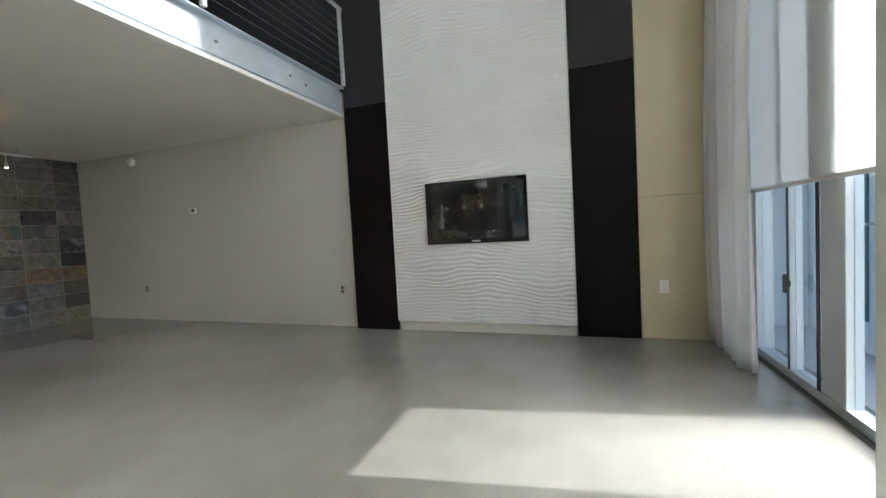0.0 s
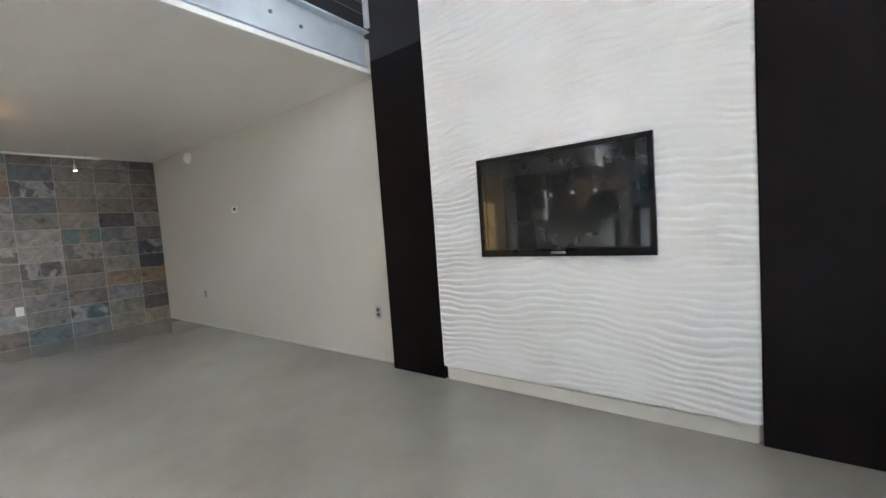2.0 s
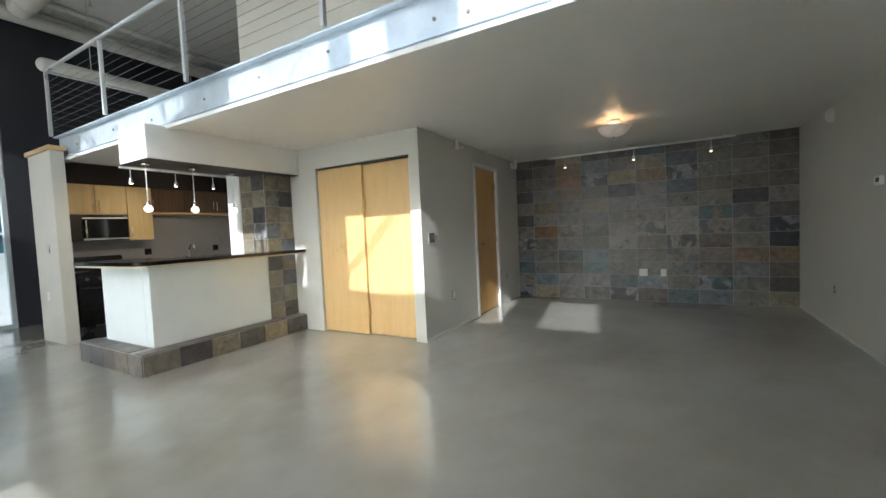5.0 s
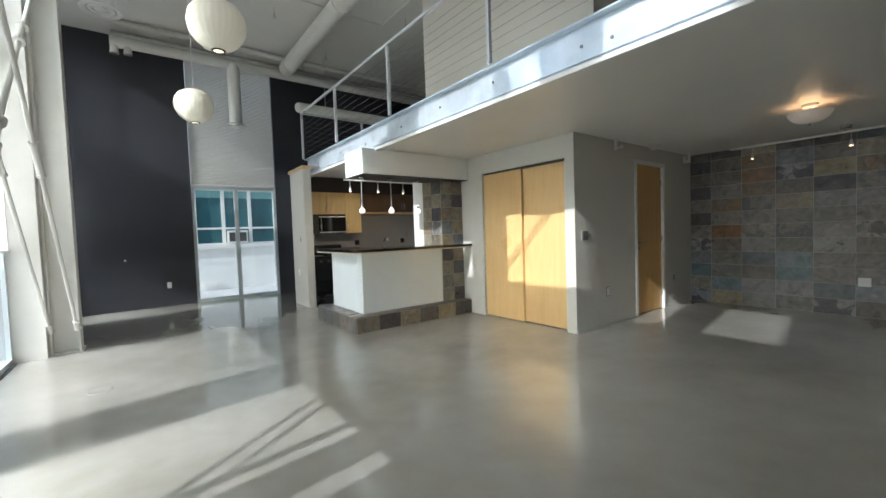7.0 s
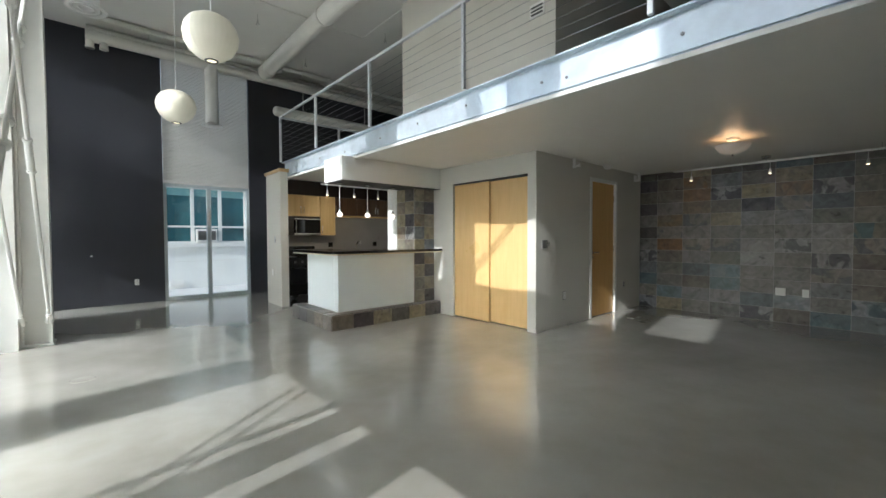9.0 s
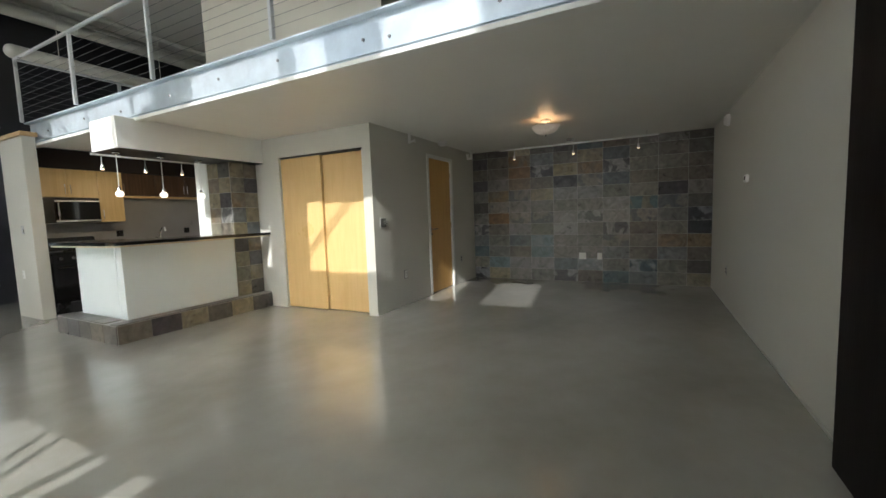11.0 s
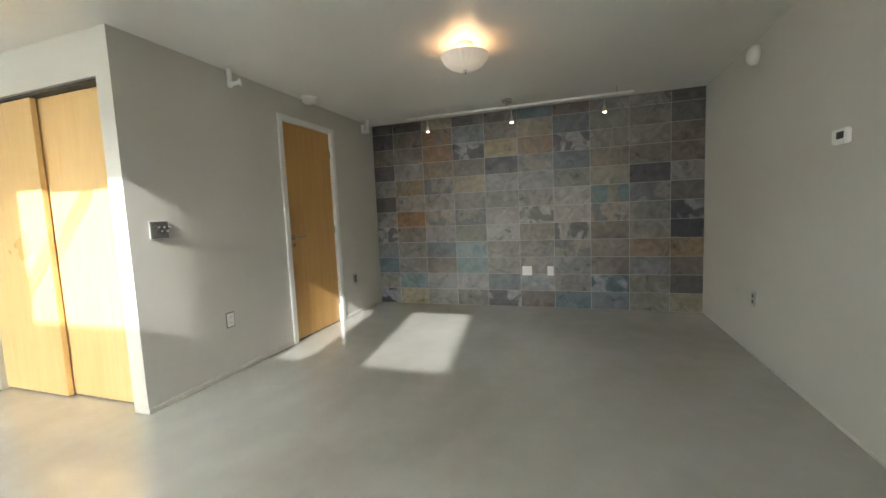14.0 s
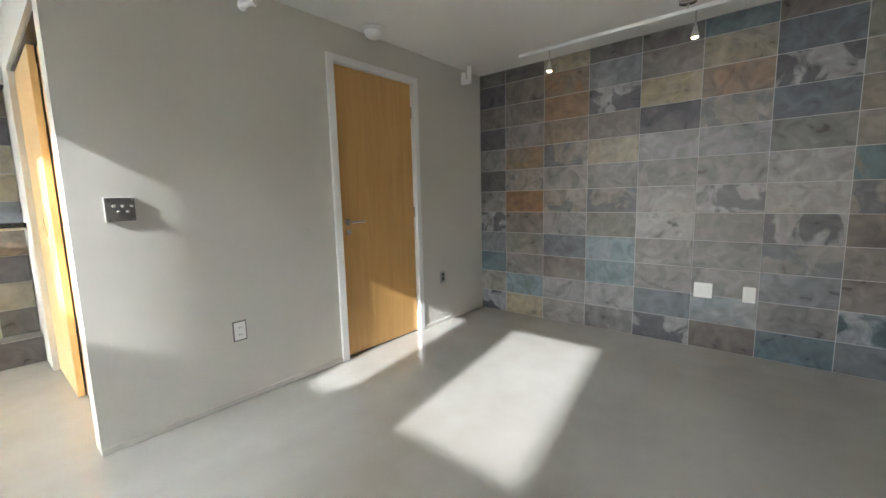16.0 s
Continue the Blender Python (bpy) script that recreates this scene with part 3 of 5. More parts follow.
for k in range(6):
    x0 = -2.79 + 0.665 * k
    x1 = x0 + 0.665
    w = part("window", boxes((x0, x0 + 0.042, FY - 0.14, FY - 0.04, 1.16, 2.66), (x1 - 0.042, x1, FY - 0.14, FY - 0.04, 1.16, 2.66), (x0 + 0.042, x1 - 0.042, FY - 0.14, FY - 0.04, 1.16, 1.20),
                             (x0 + 0.042, x1 - 0.042, FY - 0.14, FY - 0.04, 1.57, 1.62), (x0 + 0.042, x1 - 0.042, FY - 0.14, FY - 0.04, 2.61, 2.66)), WHITE_PAINT, hb, "white window frame")
    part("pane", boxes((x0 + 0.042, x1 - 0.042, FY - 0.1, FY - 0.09, 1.20, 1.57)), TEAL_GLASS, w, "dark teal glass")
    part("pane", boxes((x0 + 0.042, x1 - 0.042, FY - 0.1, FY - 0.09, 1.62, 2.61)), TEAL_GLASS, w, "dark teal glass")
    part("blind", boxes((x0 + 0.042, x1 - 0.042, FY - 0.086, FY - 0.078, 2.42, 2.61)), PALE_TEAL, w, "pale teal blind")
part("air_conditioner", boxes((-2.03, -1.53, FY - 0.08, FY + 0.06, 1.18, 1.53), bevel=0.01), WHITE_PLASTIC, hb, "white window air conditioner")
part("grille", boxes((-1.99, -1.80, FY + 0.061, FY + 0.066, 1.23, 1.48), (-1.76, -1.57, FY + 0.061, FY + 0.066, 1.23, 1.48)), GREY_PLASTIC, hb)
part("vent_cover", boxes((-1.23, -0.92, FY, FY + 0.05, 0.02, 0.16), bevel=0.008), WHITE_PLASTIC, hb, "white vent cover")

# ---------------------------------------------------------------- loft edge and railing
fa = thing("loft_beam", (EDGE, -0.4, DECK), "galvanised steel channel along the loft edge, with bolts", "beam")
X = EDGE
part("web", boxes((X - 0.003, X + 0.012, -4.74, 3.71, DECK + 0.012, LOFT)), GALVANISED, fa)
part("flange", boxes((X - 0.003, X + 0.075, -4.74, 3.71, LOFT, LOFT + 0.014), bevel=0.003), GALVANISED, fa)
part("flange", boxes((X + 0.012, X + 0.035, -4.74, 3.71, DECK + 0.03, DECK + 0.045), bevel=0.003), GALVANISED, fa)
part("ceiling_trim", boxes((X - 0.05, X + 0.04, -4.74, 3.71, DECK - 0.022, DECK + 0.012), bevel=0.003), WHITE_PAINT, fa, "white trim under the beam")
part("return_web", boxes((-4.8, X - 0.003, -4.752, -4.74, DECK + 0.012, LOFT)), GALVANISED, fa)
for y in (-4.2, -3.2, -2.35, -1.4, -0.62, 0.16, 1.05, 1.28, 2.1, 2.9, 3.12):
    part("bolt", rods(((X + 0.012, y, 2.56 + 0.03 * math.sin(y * 9)), (X + 0.02, y, 2.56 + 0.03 * math.sin(y * 9)), 0.013), seg=6), WIRE, fa)

RX, RZ = -2.10, 3.55
rail = thing("loft_railing", (RX, -0.4, LOFT + 0.014), "silver painted steel railing with taut steel wires", "railing")
POSTS = [-4.70, -3.14, -1.51, 0.214, 1.94, 3.66]
for y in POSTS:
    part("post", boxes((RX - 0.018, RX + 0.018, y - 0.018, y + 0.018, LOFT + 0.014, RZ - 0.02), bevel=0.003), RAIL_PAINT, rail)
part("top_rail", boxes((RX - 0.018, RX + 0.018, -4.724, 3.70, RZ - 0.02, RZ + 0.012), bevel=0.005), RAIL_PAINT, rail)
for k in range(8):
    z = LOFT + 0.10 + 0.085 * k
    part("wire", rods(((RX, -4.70, z), (RX, 3.69, z), 0.002), seg=6), WIRE, rail)
rail2 = thing("loft_railing", (-3.5, -4.70, LOFT), "silver painted steel railing with taut steel wires", "railing")
for x in (-3.3, -4.5, -5.7):
    part("post", boxes((x - 0.02, x + 0.02, -4.72, -4.68, LOFT - 0.01, RZ - 0.02), bevel=0.003), RAIL_PAINT, rail2)
part("top_rail", boxes((-6.95, RX - 0.026, -4.718, -4.682, RZ - 0.02, RZ + 0.012), bevel=0.005), RAIL_PAINT, rail2)
for k in range(8):
    z = LOFT + 0.10 + 0.085 * k
    part("wire", rods(((-6.95, -4.70, z), (RX - 0.02, -4.70, z), 0.002), seg=6), WIRE, rail2)
structure("wall_loft", boxes((-3.42, -3.30, -2.44, 0.46, LOFT - 0.01, TOP), (-6.9, -3.42, 0.34, 0.46, LOFT - 0.01, TOP), (-6.9, -3.42, -2.44, -2.32, LOFT - 0.01, TOP)), PAINT,
          "greige wall of the room on the loft", "wall")
vg = thing("wall_vent", (-3.30, 0.22, 3.9), "small beige louvred vent on the loft wall", "vent")
part("frame", boxes((-3.30, -3.285, 0.12, 0.32, 3.83, 3.99), bevel=0.003), WHITE_PLASTIC, vg)
for k in range(3):
    part("slat", boxes((-3.285, -3.279, 0.14, 0.30, 3.855 + 0.04 * k, 3.875 + 0.04 * k)), GREY_PLASTIC, vg)

# ---------------------------------------------------------------- TV wall
PY = 3.712


def wave_panel(x0, x1, z0, z1, y):
    """Plaster sheet with soft, running horizontal ripples."""
    nx, nz = 100, 1000
    xs, zs = np.linspace(x0, x1, nx), np.linspace(z0, z1, nz)
    gx, gz = np.meshgrid(xs, zs)
    bend = 0.034 * np.sin(gx * 2.6 + 0.9 * np.sin(gz * 2.3)) + 0.016 * np.sin(gx * 6.1 + gz * 3.7) + 0.005 * np.sin(gx * 17.1 - gz * 9.1) + 0.002 * np.sin(gx * 31.0 + gz * 13.0)
    phase = (gz + bend) * math.tau / 0.042 + 1.5 * np.sin(gz * 7.1 + gx * 1.7) + 1.4 * np.sin(gx * 4.3 - gz * 11.0) + 1.0 * np.sin(gx * 8.0 + gz * 19.0) + 0.35 * np.sin(gx * 23.0 - gz * 29.0)
    saw = (phase / math.tau) % 1.0
    lift = np.where(saw < 0.76, np.sin(saw / 0.76 * math.pi / 2), (1 - saw) / 0.24)
    swell = 0.58 + 0.42 * np.sin(gx * 4.3 + gz * 3.3 + np.sin(gx * 9.0 + gz * 6.0)) * np.sin(gz * 4.1 - gx * 2.9 + 0.7)
    fade = np.clip(np.minimum(gx - x0, x1 - gx) / 0.035, 0.35, 1.0)
    yy = y - 0.0195 * swell * lift * fade
    front = np.stack([gx, yy, gz], -1).reshape(-1, 3)
    back = np.array([(x0, y + 0.04, z0), (x1, y + 0.04, z0), (x1, y + 0.04, z1), (x0, y + 0.04, z1)])
    i = np.arange(nx * nz).reshape(nz, nx)
    quads = np.stack([i[:-1, :-1], i[:-1, 1:], i[1:, 1:], i[1:, :-1]], -1).reshape(-1, 4).tolist()
    b = nx * nz
    ring = [i[0, :].tolist() + [b + 1, b], i[-1, ::-1].tolist() + [b + 3, b + 2], i[::-1, 0].tolist() + [b, b + 3], i[:, -1].tolist() + [b + 2, b + 1]]
    me = bpy.data.meshes.new("wave_panel")
    me.from_pydata(np.concatenate([front, back]).tolist(), [], quads + ring + [[b, b + 1, b + 2, b + 3]])
    me.materials.append(PLASTER)
    me.polygons.foreach_set("use_smooth", [k < len(quads) for k in range(len(me.polygons))])
    return me


ob = new("wave_panel", wave_panel(-1.625, 0.248, 0.105, TOP - 0.002, PY))
ORIGIN[ob] = Vector((0, 0, 0))
tagged(ob, "white sculpted plaster wall panel with rippling waves", "wall panel", "", "structure")
structure("wall_tv_backing", boxes((-2.16, 0.80, NORTH - 0.045, NORTH, 0, TOP)), PAINT, "backing of the television wall", "wall")
structure("baseboard_1", boxes((-1.60, 0.235, NORTH - 0.075, NORTH - 0.045, 0.0, 0.085), bevel=0.003), PAINT, "grey baseboard set back under the wave panel", "baseboard")
for x0, x1 in ((-2.15, -1.628), (0.251, 0.798)):
    pn = thing("dark_panel", ((x0 + x1) / 2, PY, 0), "tall black-brown wall panel with a dark grey upper board", "wall panel", "panels beside the wave panel")
    part("lower_board", boxes((x0, x1, PY, NORTH - 0.045, 0.0, 2.488), bevel=0.002, seg=1), BLACK_PANEL, pn)
    part("upper_board", boxes((x0 + 0.001, x1 - 0.001, PY + 0.003, NORTH - 0.045, 2.491, TOP), bevel=0.002, seg=1), GREY_PANEL, pn, "dark grey satin board")

tv = thing("television", (-0.685, 3.66, 0.926), "flat black television mounted on the wave panel", "television")
TX0, TX1, TZ0, TZ1, TY = -1.207, -0.165, 0.926, 1.562, 3.662
part("bezel", boxes((TX0, TX1, TY, TY + 0.03, TZ0, TZ0 + 0.045), (TX0, TX1, TY, TY + 0.03, TZ1 - 0.028, TZ1), (TX0, TX0 + 0.028, TY, TY + 0.03, TZ0 + 0.045, TZ1 - 0.028),
                    (TX1 - 0.028, TX1, TY, TY + 0.03, TZ0 + 0.045, TZ1 - 0.028)), TV_BLACK, tv)
part("screen", boxes((TX0 + 0.026, TX1 - 0.026, TY + 0.006, TY + 0.02, TZ0 + 0.043, TZ1 - 0.026)), SCREEN, tv, "dark reflective screen")
part("housing", boxes((TX0 + 0.02, TX1 - 0.02, TY + 0.02, PY - 0.012, TZ0 + 0.02, TZ1 - 0.02), bevel=0.01), BLACK_PLASTIC, tv)
part("badge", boxes((-0.73, -0.64, TY - 0.002, TY, TZ0 + 0.016, TZ0 + 0.028), bevel=0.001, seg=1), CHROME, tv, "small silver badge")

# ---------------------------------------------------------------- curtain beside the window
def curtain(y0, y1, x, z0, z1, folds, depth):
    bm = bmesh.new()
    n, rows = folds * 14, 24
    grid = []
    for j in range(rows + 1):
        z = z0 + (z1 - z0) * j / rows
        line = []
        for i in range(n + 1):
            u = i / n
            a = depth * (0.75 + 0.25 * math.sin(u * 9 + 1)) * (0.8 + 0.2 * math.cos(z * 1.1 + u * 5))
            line.append(bm.verts.new((x + a * math.sin(u * folds * math.tau + 0.5 * math.sin(z * 0.8)) - 0.02 * math.sin(z * 1.3), y0 + (y1 - y0) * u + 0.015 * math.sin(u * 23 + z), z)))
        grid.append(line)
    for a, b in zip(grid, grid[1:]):
        for i in range(n):
            bm.faces.new((a[i], a[i + 1], b[i + 1], b[i]))
    return bm


cu = thing("curtain", (1.36, 3.3, 0.02), "white floor length curtain gathered beside the window", "curtain")
c = part("cloth", curtain(2.88, 3.72, 1.35, 0.015, 4.9, 5, 0.055), CURTAIN_CLOTH, cu, smooth=True)
th = c.modifiers.new("thickness", "SOLIDIFY")
th.thickness = 0.003
part("rod", rods(((1.35, 1.9, 4.93), (1.35, 3.73, 4.93), 0.014)), RAIL_PAINT, cu, "thin metal curtain rod")

# ---------------------------------------------------------------- steel columns and braces along the windows
for x0, x1, y0, y1, label in ((1.0, 1.27, -3.97, -3.70, "white painted steel column in front of the pier"), (1.16, 1.39, 0.70, 0.79, "white painted steel column between the windows")):
    co = thing("steel_column", ((x0 + x1) / 2, (y0 + y1) / 2, 0), label, "column", "steel columns")
    part("flange", boxes((x0, x0 + 0.022, y0, y1, 0.02, TOP), bevel=0.003), WHITE_STEEL, co)
    part("flange", boxes((x1 - 0.022, x1, y0, y1, 0.02, TOP), bevel=0.003), WHITE_STEEL, co)
    part("web", boxes((x0 + 0.022, x1 - 0.022, (y0 + y1) / 2 - 0.03, (y0 + y1) / 2 + 0.03, 0.02, TOP)), WHITE_STEEL, co)
    part("base_plate", boxes((x0 - 0.02, x1 + 0.02, y0 - 0.02, y1 + 0.02, 0, 0.02), bevel=0.003), WHITE_STEEL, co)


def brace(x, a, b, open_body=False):
    """A long tie rod with its clevis ends and turnbuckle sleeves."""
    a, b = Vector((x, *a)), Vector((x, *b))
    w = (b - a).normalized()
    t = thing("brace_rod", a, "white painted steel cross brace with threaded sleeves", "brace", "cross braces")
    part("rod", rods((a + w * 0.1, b - w * 0.1, 0.017)), WHITE_STEEL, t, smooth=False)
    for p, q in ((a, 1), (b, -1)):
        part("clevis", rods((p, p + w * q * 0.16, 0.027)), WHITE_STEEL, t)
        part("pin", rods((p + Vector((-0.04, 0, 0)) + w * q * 0.02, p + Vector((0.04, 0, 0)) + w * q * 0.02, 0.016)), WHITE_STEEL, t)
    for u in (0.385, 0.615):
        p, q = a.lerp(b, u - 0.026), a.lerp(b, u + 0.026)
        if open_body:
            # open turnbuckle: two side bars between end collars
            side = w.cross(Vector((1, 0, 0))).normalized() * 0.032
            for e0, e1 in ((p, p + w * 0.05), (q - w * 0.05, q)):
                part("collar", rods((e0, e1, 0.040)), WHITE_STEEL, t)
            for k in (1, -1):
                part("side_bar", rods((p + w * 0.02 + side * k, q - w * 0.02 + side * k, 0.012)), WHITE_STEEL, t)
        else:
            sl = part("sleeve", rods((p, q, 0.027)), WHITE_STEEL, t)
            for c in (p, q):
                part("collar", rods((c - w * 0.012, c + w * 0.012, 0.033)), WHITE_STEEL, sl)
    return t


for x in (1.02, 1.25):
    brace(x, (-3.68, 0.28), (0.70, 4.75))
    brace(x + 0.04, (0.70, 0.28), (-3.68, 4.75), x < 1.1)

# ---------------------------------------------------------------- closet and door
cd = thing("closet", (-3.79, -0.98, 0), "closet with two closed maple sliding doors", "closet", "", "structure")
part("door", boxes((-3.835, -3.800, -1.722, -0.985, 0.012, 2.112), bevel=0.002, seg=1), MAPLE, cd, "maple veneer sliding door")
part("door", boxes((-3.875, -3.845, -1.03, -0.252, 0.012, 2.112), bevel=0.002, seg=1), MAPLE, cd, "maple veneer sliding door")
part("track", boxes((-3.882, -3.785, -1.72, -0.252, 2.117, 2.133)), GREY_PLASTIC, cd, "dark metal track")
part("jamb_strip", boxes((-3.90, -3.772, -1.722, -1.712, 2.112, 2.116), (-3.86, -3.772, -0.262, -0.251, 0.0, 2.11)), ALU, cd)

dr = thing("door_1", (-5.615, -0.13, 0), "closed honey maple flush door in a pale frame", "door", "", "structure")
part("frame", boxes((-5.222, -5.165, -0.24, -0.104, 0, 2.205), (-6.07, -6.013, -0.24, -0.108, 0, 2.205), (-6.013, -5.222, -0.24, -0.108, 2.155, 2.205), bevel=0.003), WHITE_PAINT, dr, "pale painted door frame")
part("slab", boxes((-6.009, -5.226, -0.185, -0.145, 0.012, 2.151), bevel=0.002, seg=1), MAPLE_DOOR, dr)
hx, hz, hy = -5.295, 1.035, -0.145
part("door_handle", rods(((hx, hy, hz), (hx, hy + 0.008, hz), 0.026), ((hx, hy, hz), (hx, hy + 0.05, hz), 0.009), ((hx + 0.008, hy + 0.05, hz), (hx - 0.125, hy + 0.05, hz), 0.009)), CHROME, dr, "brushed lever handle")
part("lock", rods(((hx, hy, hz - 0.075), (hx, hy + 0.012, hz - 0.075), 0.022), ((hx, hy + 0.012, hz - 0.075), (hx, hy + 0.016, hz - 0.075), 0.012)), CHROME, dr, "round lock cylinder")
for z in (0.25, 1.08, 1.92):
    part("hinge", rods(((-6.011, -0.14, z - 0.045), (-6.011, -0.14, z + 0.045), 0.008)), CHROME, dr)
part("threshold", boxes((-6.01, -5.224, -0.24, -0.15, 0.0, 0.008)), GREY_PLASTIC, dr, "dark threshold")
structure("baseboard_2", boxes((-5.165, -3.765, -0.12, -0.112, 0, 0.035), (-7.0, -6.07, -0.12, -0.112, 0, 0.035), bevel=0.002, seg=1), PAINT, "thin pale baseboard", "baseboard")
structure("baseboard_3", boxes((-6.99, -2.16, NORTH - 0.006, NORTH, 0, 0.022), bevel=0.002, seg=1), PAINT, "thin pale baseboard", "baseboard")


# ---------------------------------------------------------------- lights and devices of the rear room
dm = thing("ceiling_light", (-4.95, 1.755, DECK), "lit ribbed alabaster glass bowl light under the ceiling", "ceiling light")
prof = [(0.0, -0.182), (0.05, -0.18), (0.09, -0.17), (0.128, -0.15), (0.155, -0.122), (0.172, -0.088), (0.175, -0.083), (0.169, -0.083), (0.15, -0.118), (0.09, -0.162), (0.0, -0.174)]
part("bowl", lathe(prof, 96, (-4.95, 1.755, DECK), rib=0.03, ribs=24), LAMP_GLASS, dm, "ribbed alabaster glass bowl", True)
part("finial", lathe([(0.0, -0.21), (0.012, -0.204), (0.008, -0.192), (0.014, -0.182), (0.0, -0.18)], 16, (-4.95, 1.755, DECK)), CHROME, dm, "small metal finial", True)
part("canopy", lathe([(0.0, -0.03), (0.06, -0.028), (0.065, 0.0), (0.0, 0.0)], 32, (-4.95, 1.755, DECK)), WHITE_PAINT, dm, smooth=True)
part("stem", rods(((-4.95, 1.755, DECK - 0.178), (-4.95, 1.755, DECK - 0.028), 0.006)), CHROME, dm)
for k in range(2):
    o = 0.07 * (1 - 2 * k)
    part("bulb", lathe([(0.0, -0.03), (0.02, -0.022), (0.028, 0.0), (0.02, 0.022), (0.0, 0.03)], 16, (-4.95 + o, 1.755, DECK - 0.095)), PENDANT_GLASS, dm, "lit bulb", True)
lamp = new("dome_light", bpy.data.lights.new("dome_light", "POINT"))
lamp.data.energy, lamp.data.color, lamp.data.shadow_soft_size = 1.0, (1.0, 0.56, 0.25), 0.09
lamp.location = (-4.95, 1.755, DECK - 0.11)


def spot_head(parent, x, y, z0, z1, lit=True):
    """A small mini spot on a stem: stem, cone, bulb."""
    h = part("spot_head", rods(((x, y, z1), (x, y, z0 + 0.075), 0.005)), CHROME, parent, "slim chrome spot head")
    part("cone", lathe([(0.026, 0.0), (0.027, 0.004), (0.014, 0.05), (0.010, 0.075), (0.0, 0.078)], 20, (x, y, z0)), CHROME, h, "", True)
    part("bulb", lathe([(0.0, -0.008), (0.015, -0.004), (0.02, 0.006), (0.0, 0.012)], 14, (x, y, z0)), BULB if lit else WHITE_PLASTIC, h, "lit bulb" if lit else "unlit bulb", True)


TRX, TRZ = -6.56, 2.335
tk = thing("track_light", (TRX, 1.825, TRZ), "white ceiling track with three lit spot heads", "track light")
part("track", boxes((TRX - 0.012, TRX + 0.012, 0.59, 3.06, TRZ - 0.01, TRZ + 0.014), bevel=0.003), WHITE_PAINT, tk)
part("canopy", lathe([(0.0, -0.035), (0.05, -0.03), (0.055, 0.0), (0.0, 0.0)], 28, (TRX, 1.79, DECK)), CHROME, tk, "chrome canopy", True)
part("stem", rods(((TRX, 1.79, TRZ + 0.012), (TRX, 1.79, DECK - 0.03), 0.007)), CHROME, tk)
part("wire", rods(((TRX, 2.9, TRZ + 0.012), (TRX, 2.9, DECK), 0.004)), CHROME, tk)
for y in (0.855, 1.838, 2.786):
    spot_head(tk, TRX, y, 2.165, TRZ - 0.008)
    lp = new("track_spot", bpy.data.lights.new("track_spot", "SPOT"))
    lp.data.energy, lp.data.color, lp.data.shadow_soft_size, lp.data.spot_size, lp.data.spot_blend = 1.0, (1.0, 0.72, 0.42), 0.015, radians(80), 0.8
    lp.matrix_world = look((TRX, y, 2.155), (TRX - 0.25, y, 1.2))


def outlet(base, yaw, mat, label, w=0.072, h=0.116, face=WHITE_PLASTIC, insert=False):
    """A wall plate with two sockets. Its back lies in its own xz plane and it faces -y before the turn."""
    o = thing("outlet", base, label, "outlet", "wall outlets")
    m = pose(0, 0, 0, 0, 0, yaw)
    pl = boxes((-w / 2, w / 2, -0.006, 0, -h / 2, h / 2), bevel=0.002)
    bmesh.ops.transform(pl, matrix=Matrix.Translation(base) @ m, verts=pl.verts)
    part("plate", pl, mat, o)
    if insert:
        ins = boxes((-w / 2 + 0.007, w / 2 - 0.007, -0.0072, -0.005, -h / 2 + 0.008, h / 2 - 0.008), bevel=0.001, seg=1)
        bmesh.ops.transform(ins, matrix=Matrix.Translation(base) @ m, verts=ins.verts)
        part("insert", ins, WHITE_PLASTIC, o, "white insert")
    for z in (-0.022, 0.022):
        so = boxes((-0.017, 0.017, -0.0085, -0.005, z - 0.015, z + 0.015), bevel=0.003)
        bmesh.ops.transform(so, matrix=Matrix.Translation(base) @ m, verts=so.verts)
        s = part("socket", so, face, o)
        sl = boxes((-0.008, -0.005, -0.0095, -0.008, z - 0.006, z + 0.006), (0.005, 0.008, -0.0095, -0.008, z - 0.006, z + 0.006))
        bmesh.ops.transform(sl, matrix=Matrix.Translation(base) @ m, verts=sl.verts)
        part("slots", sl, GREY_PLASTIC, s)
    return o


outlet((-2.375, NORTH, 0.436), 0, STAINLESS, "steel outlet plate with dark sockets near the dark panel", face=GREY_PLASTIC)
outlet((-5.70, NORTH, 0.445), 0, STAINLESS, "steel outlet plate with dark sockets on the greige wall", face=GREY_PLASTIC)
outlet((-4.45, -0.12, 0.44), 180, DARK_STEEL, "steel edged white outlet plate beside the door", 0.080, 0.122, insert=True)
outlet((-6.35, -0.12, 0.446), 180, STAINLESS, "steel outlet plate with dark sockets near the slate wall", face=GREY_PLASTIC)
outlet((0.99, NORTH - 0.065, 0.47), 0, WHITE_PLASTIC, "white outlet plate on the cream wall")
outlet((-0.045, SOUTH, 0.42), 180, WHITE_PLASTIC, "white outlet plate on the charcoal wall")
outlet((-2.005, -4.95, 0.62), 90, WHITE_PLASTIC, "white outlet plate low on the wall end")


def plate(name, bm, base, label, category, mat=WHITE_PLASTIC):
    return lone(name, bm, mat, base, label, category)


plate("blank_plate", boxes((-6.085, -6.015, NORTH - 0.006, NORTH, 0.425, 0.505), bevel=0.002), (-6.05, NORTH, 0.46), "white blank wall plate", "wall plate", PAINT)
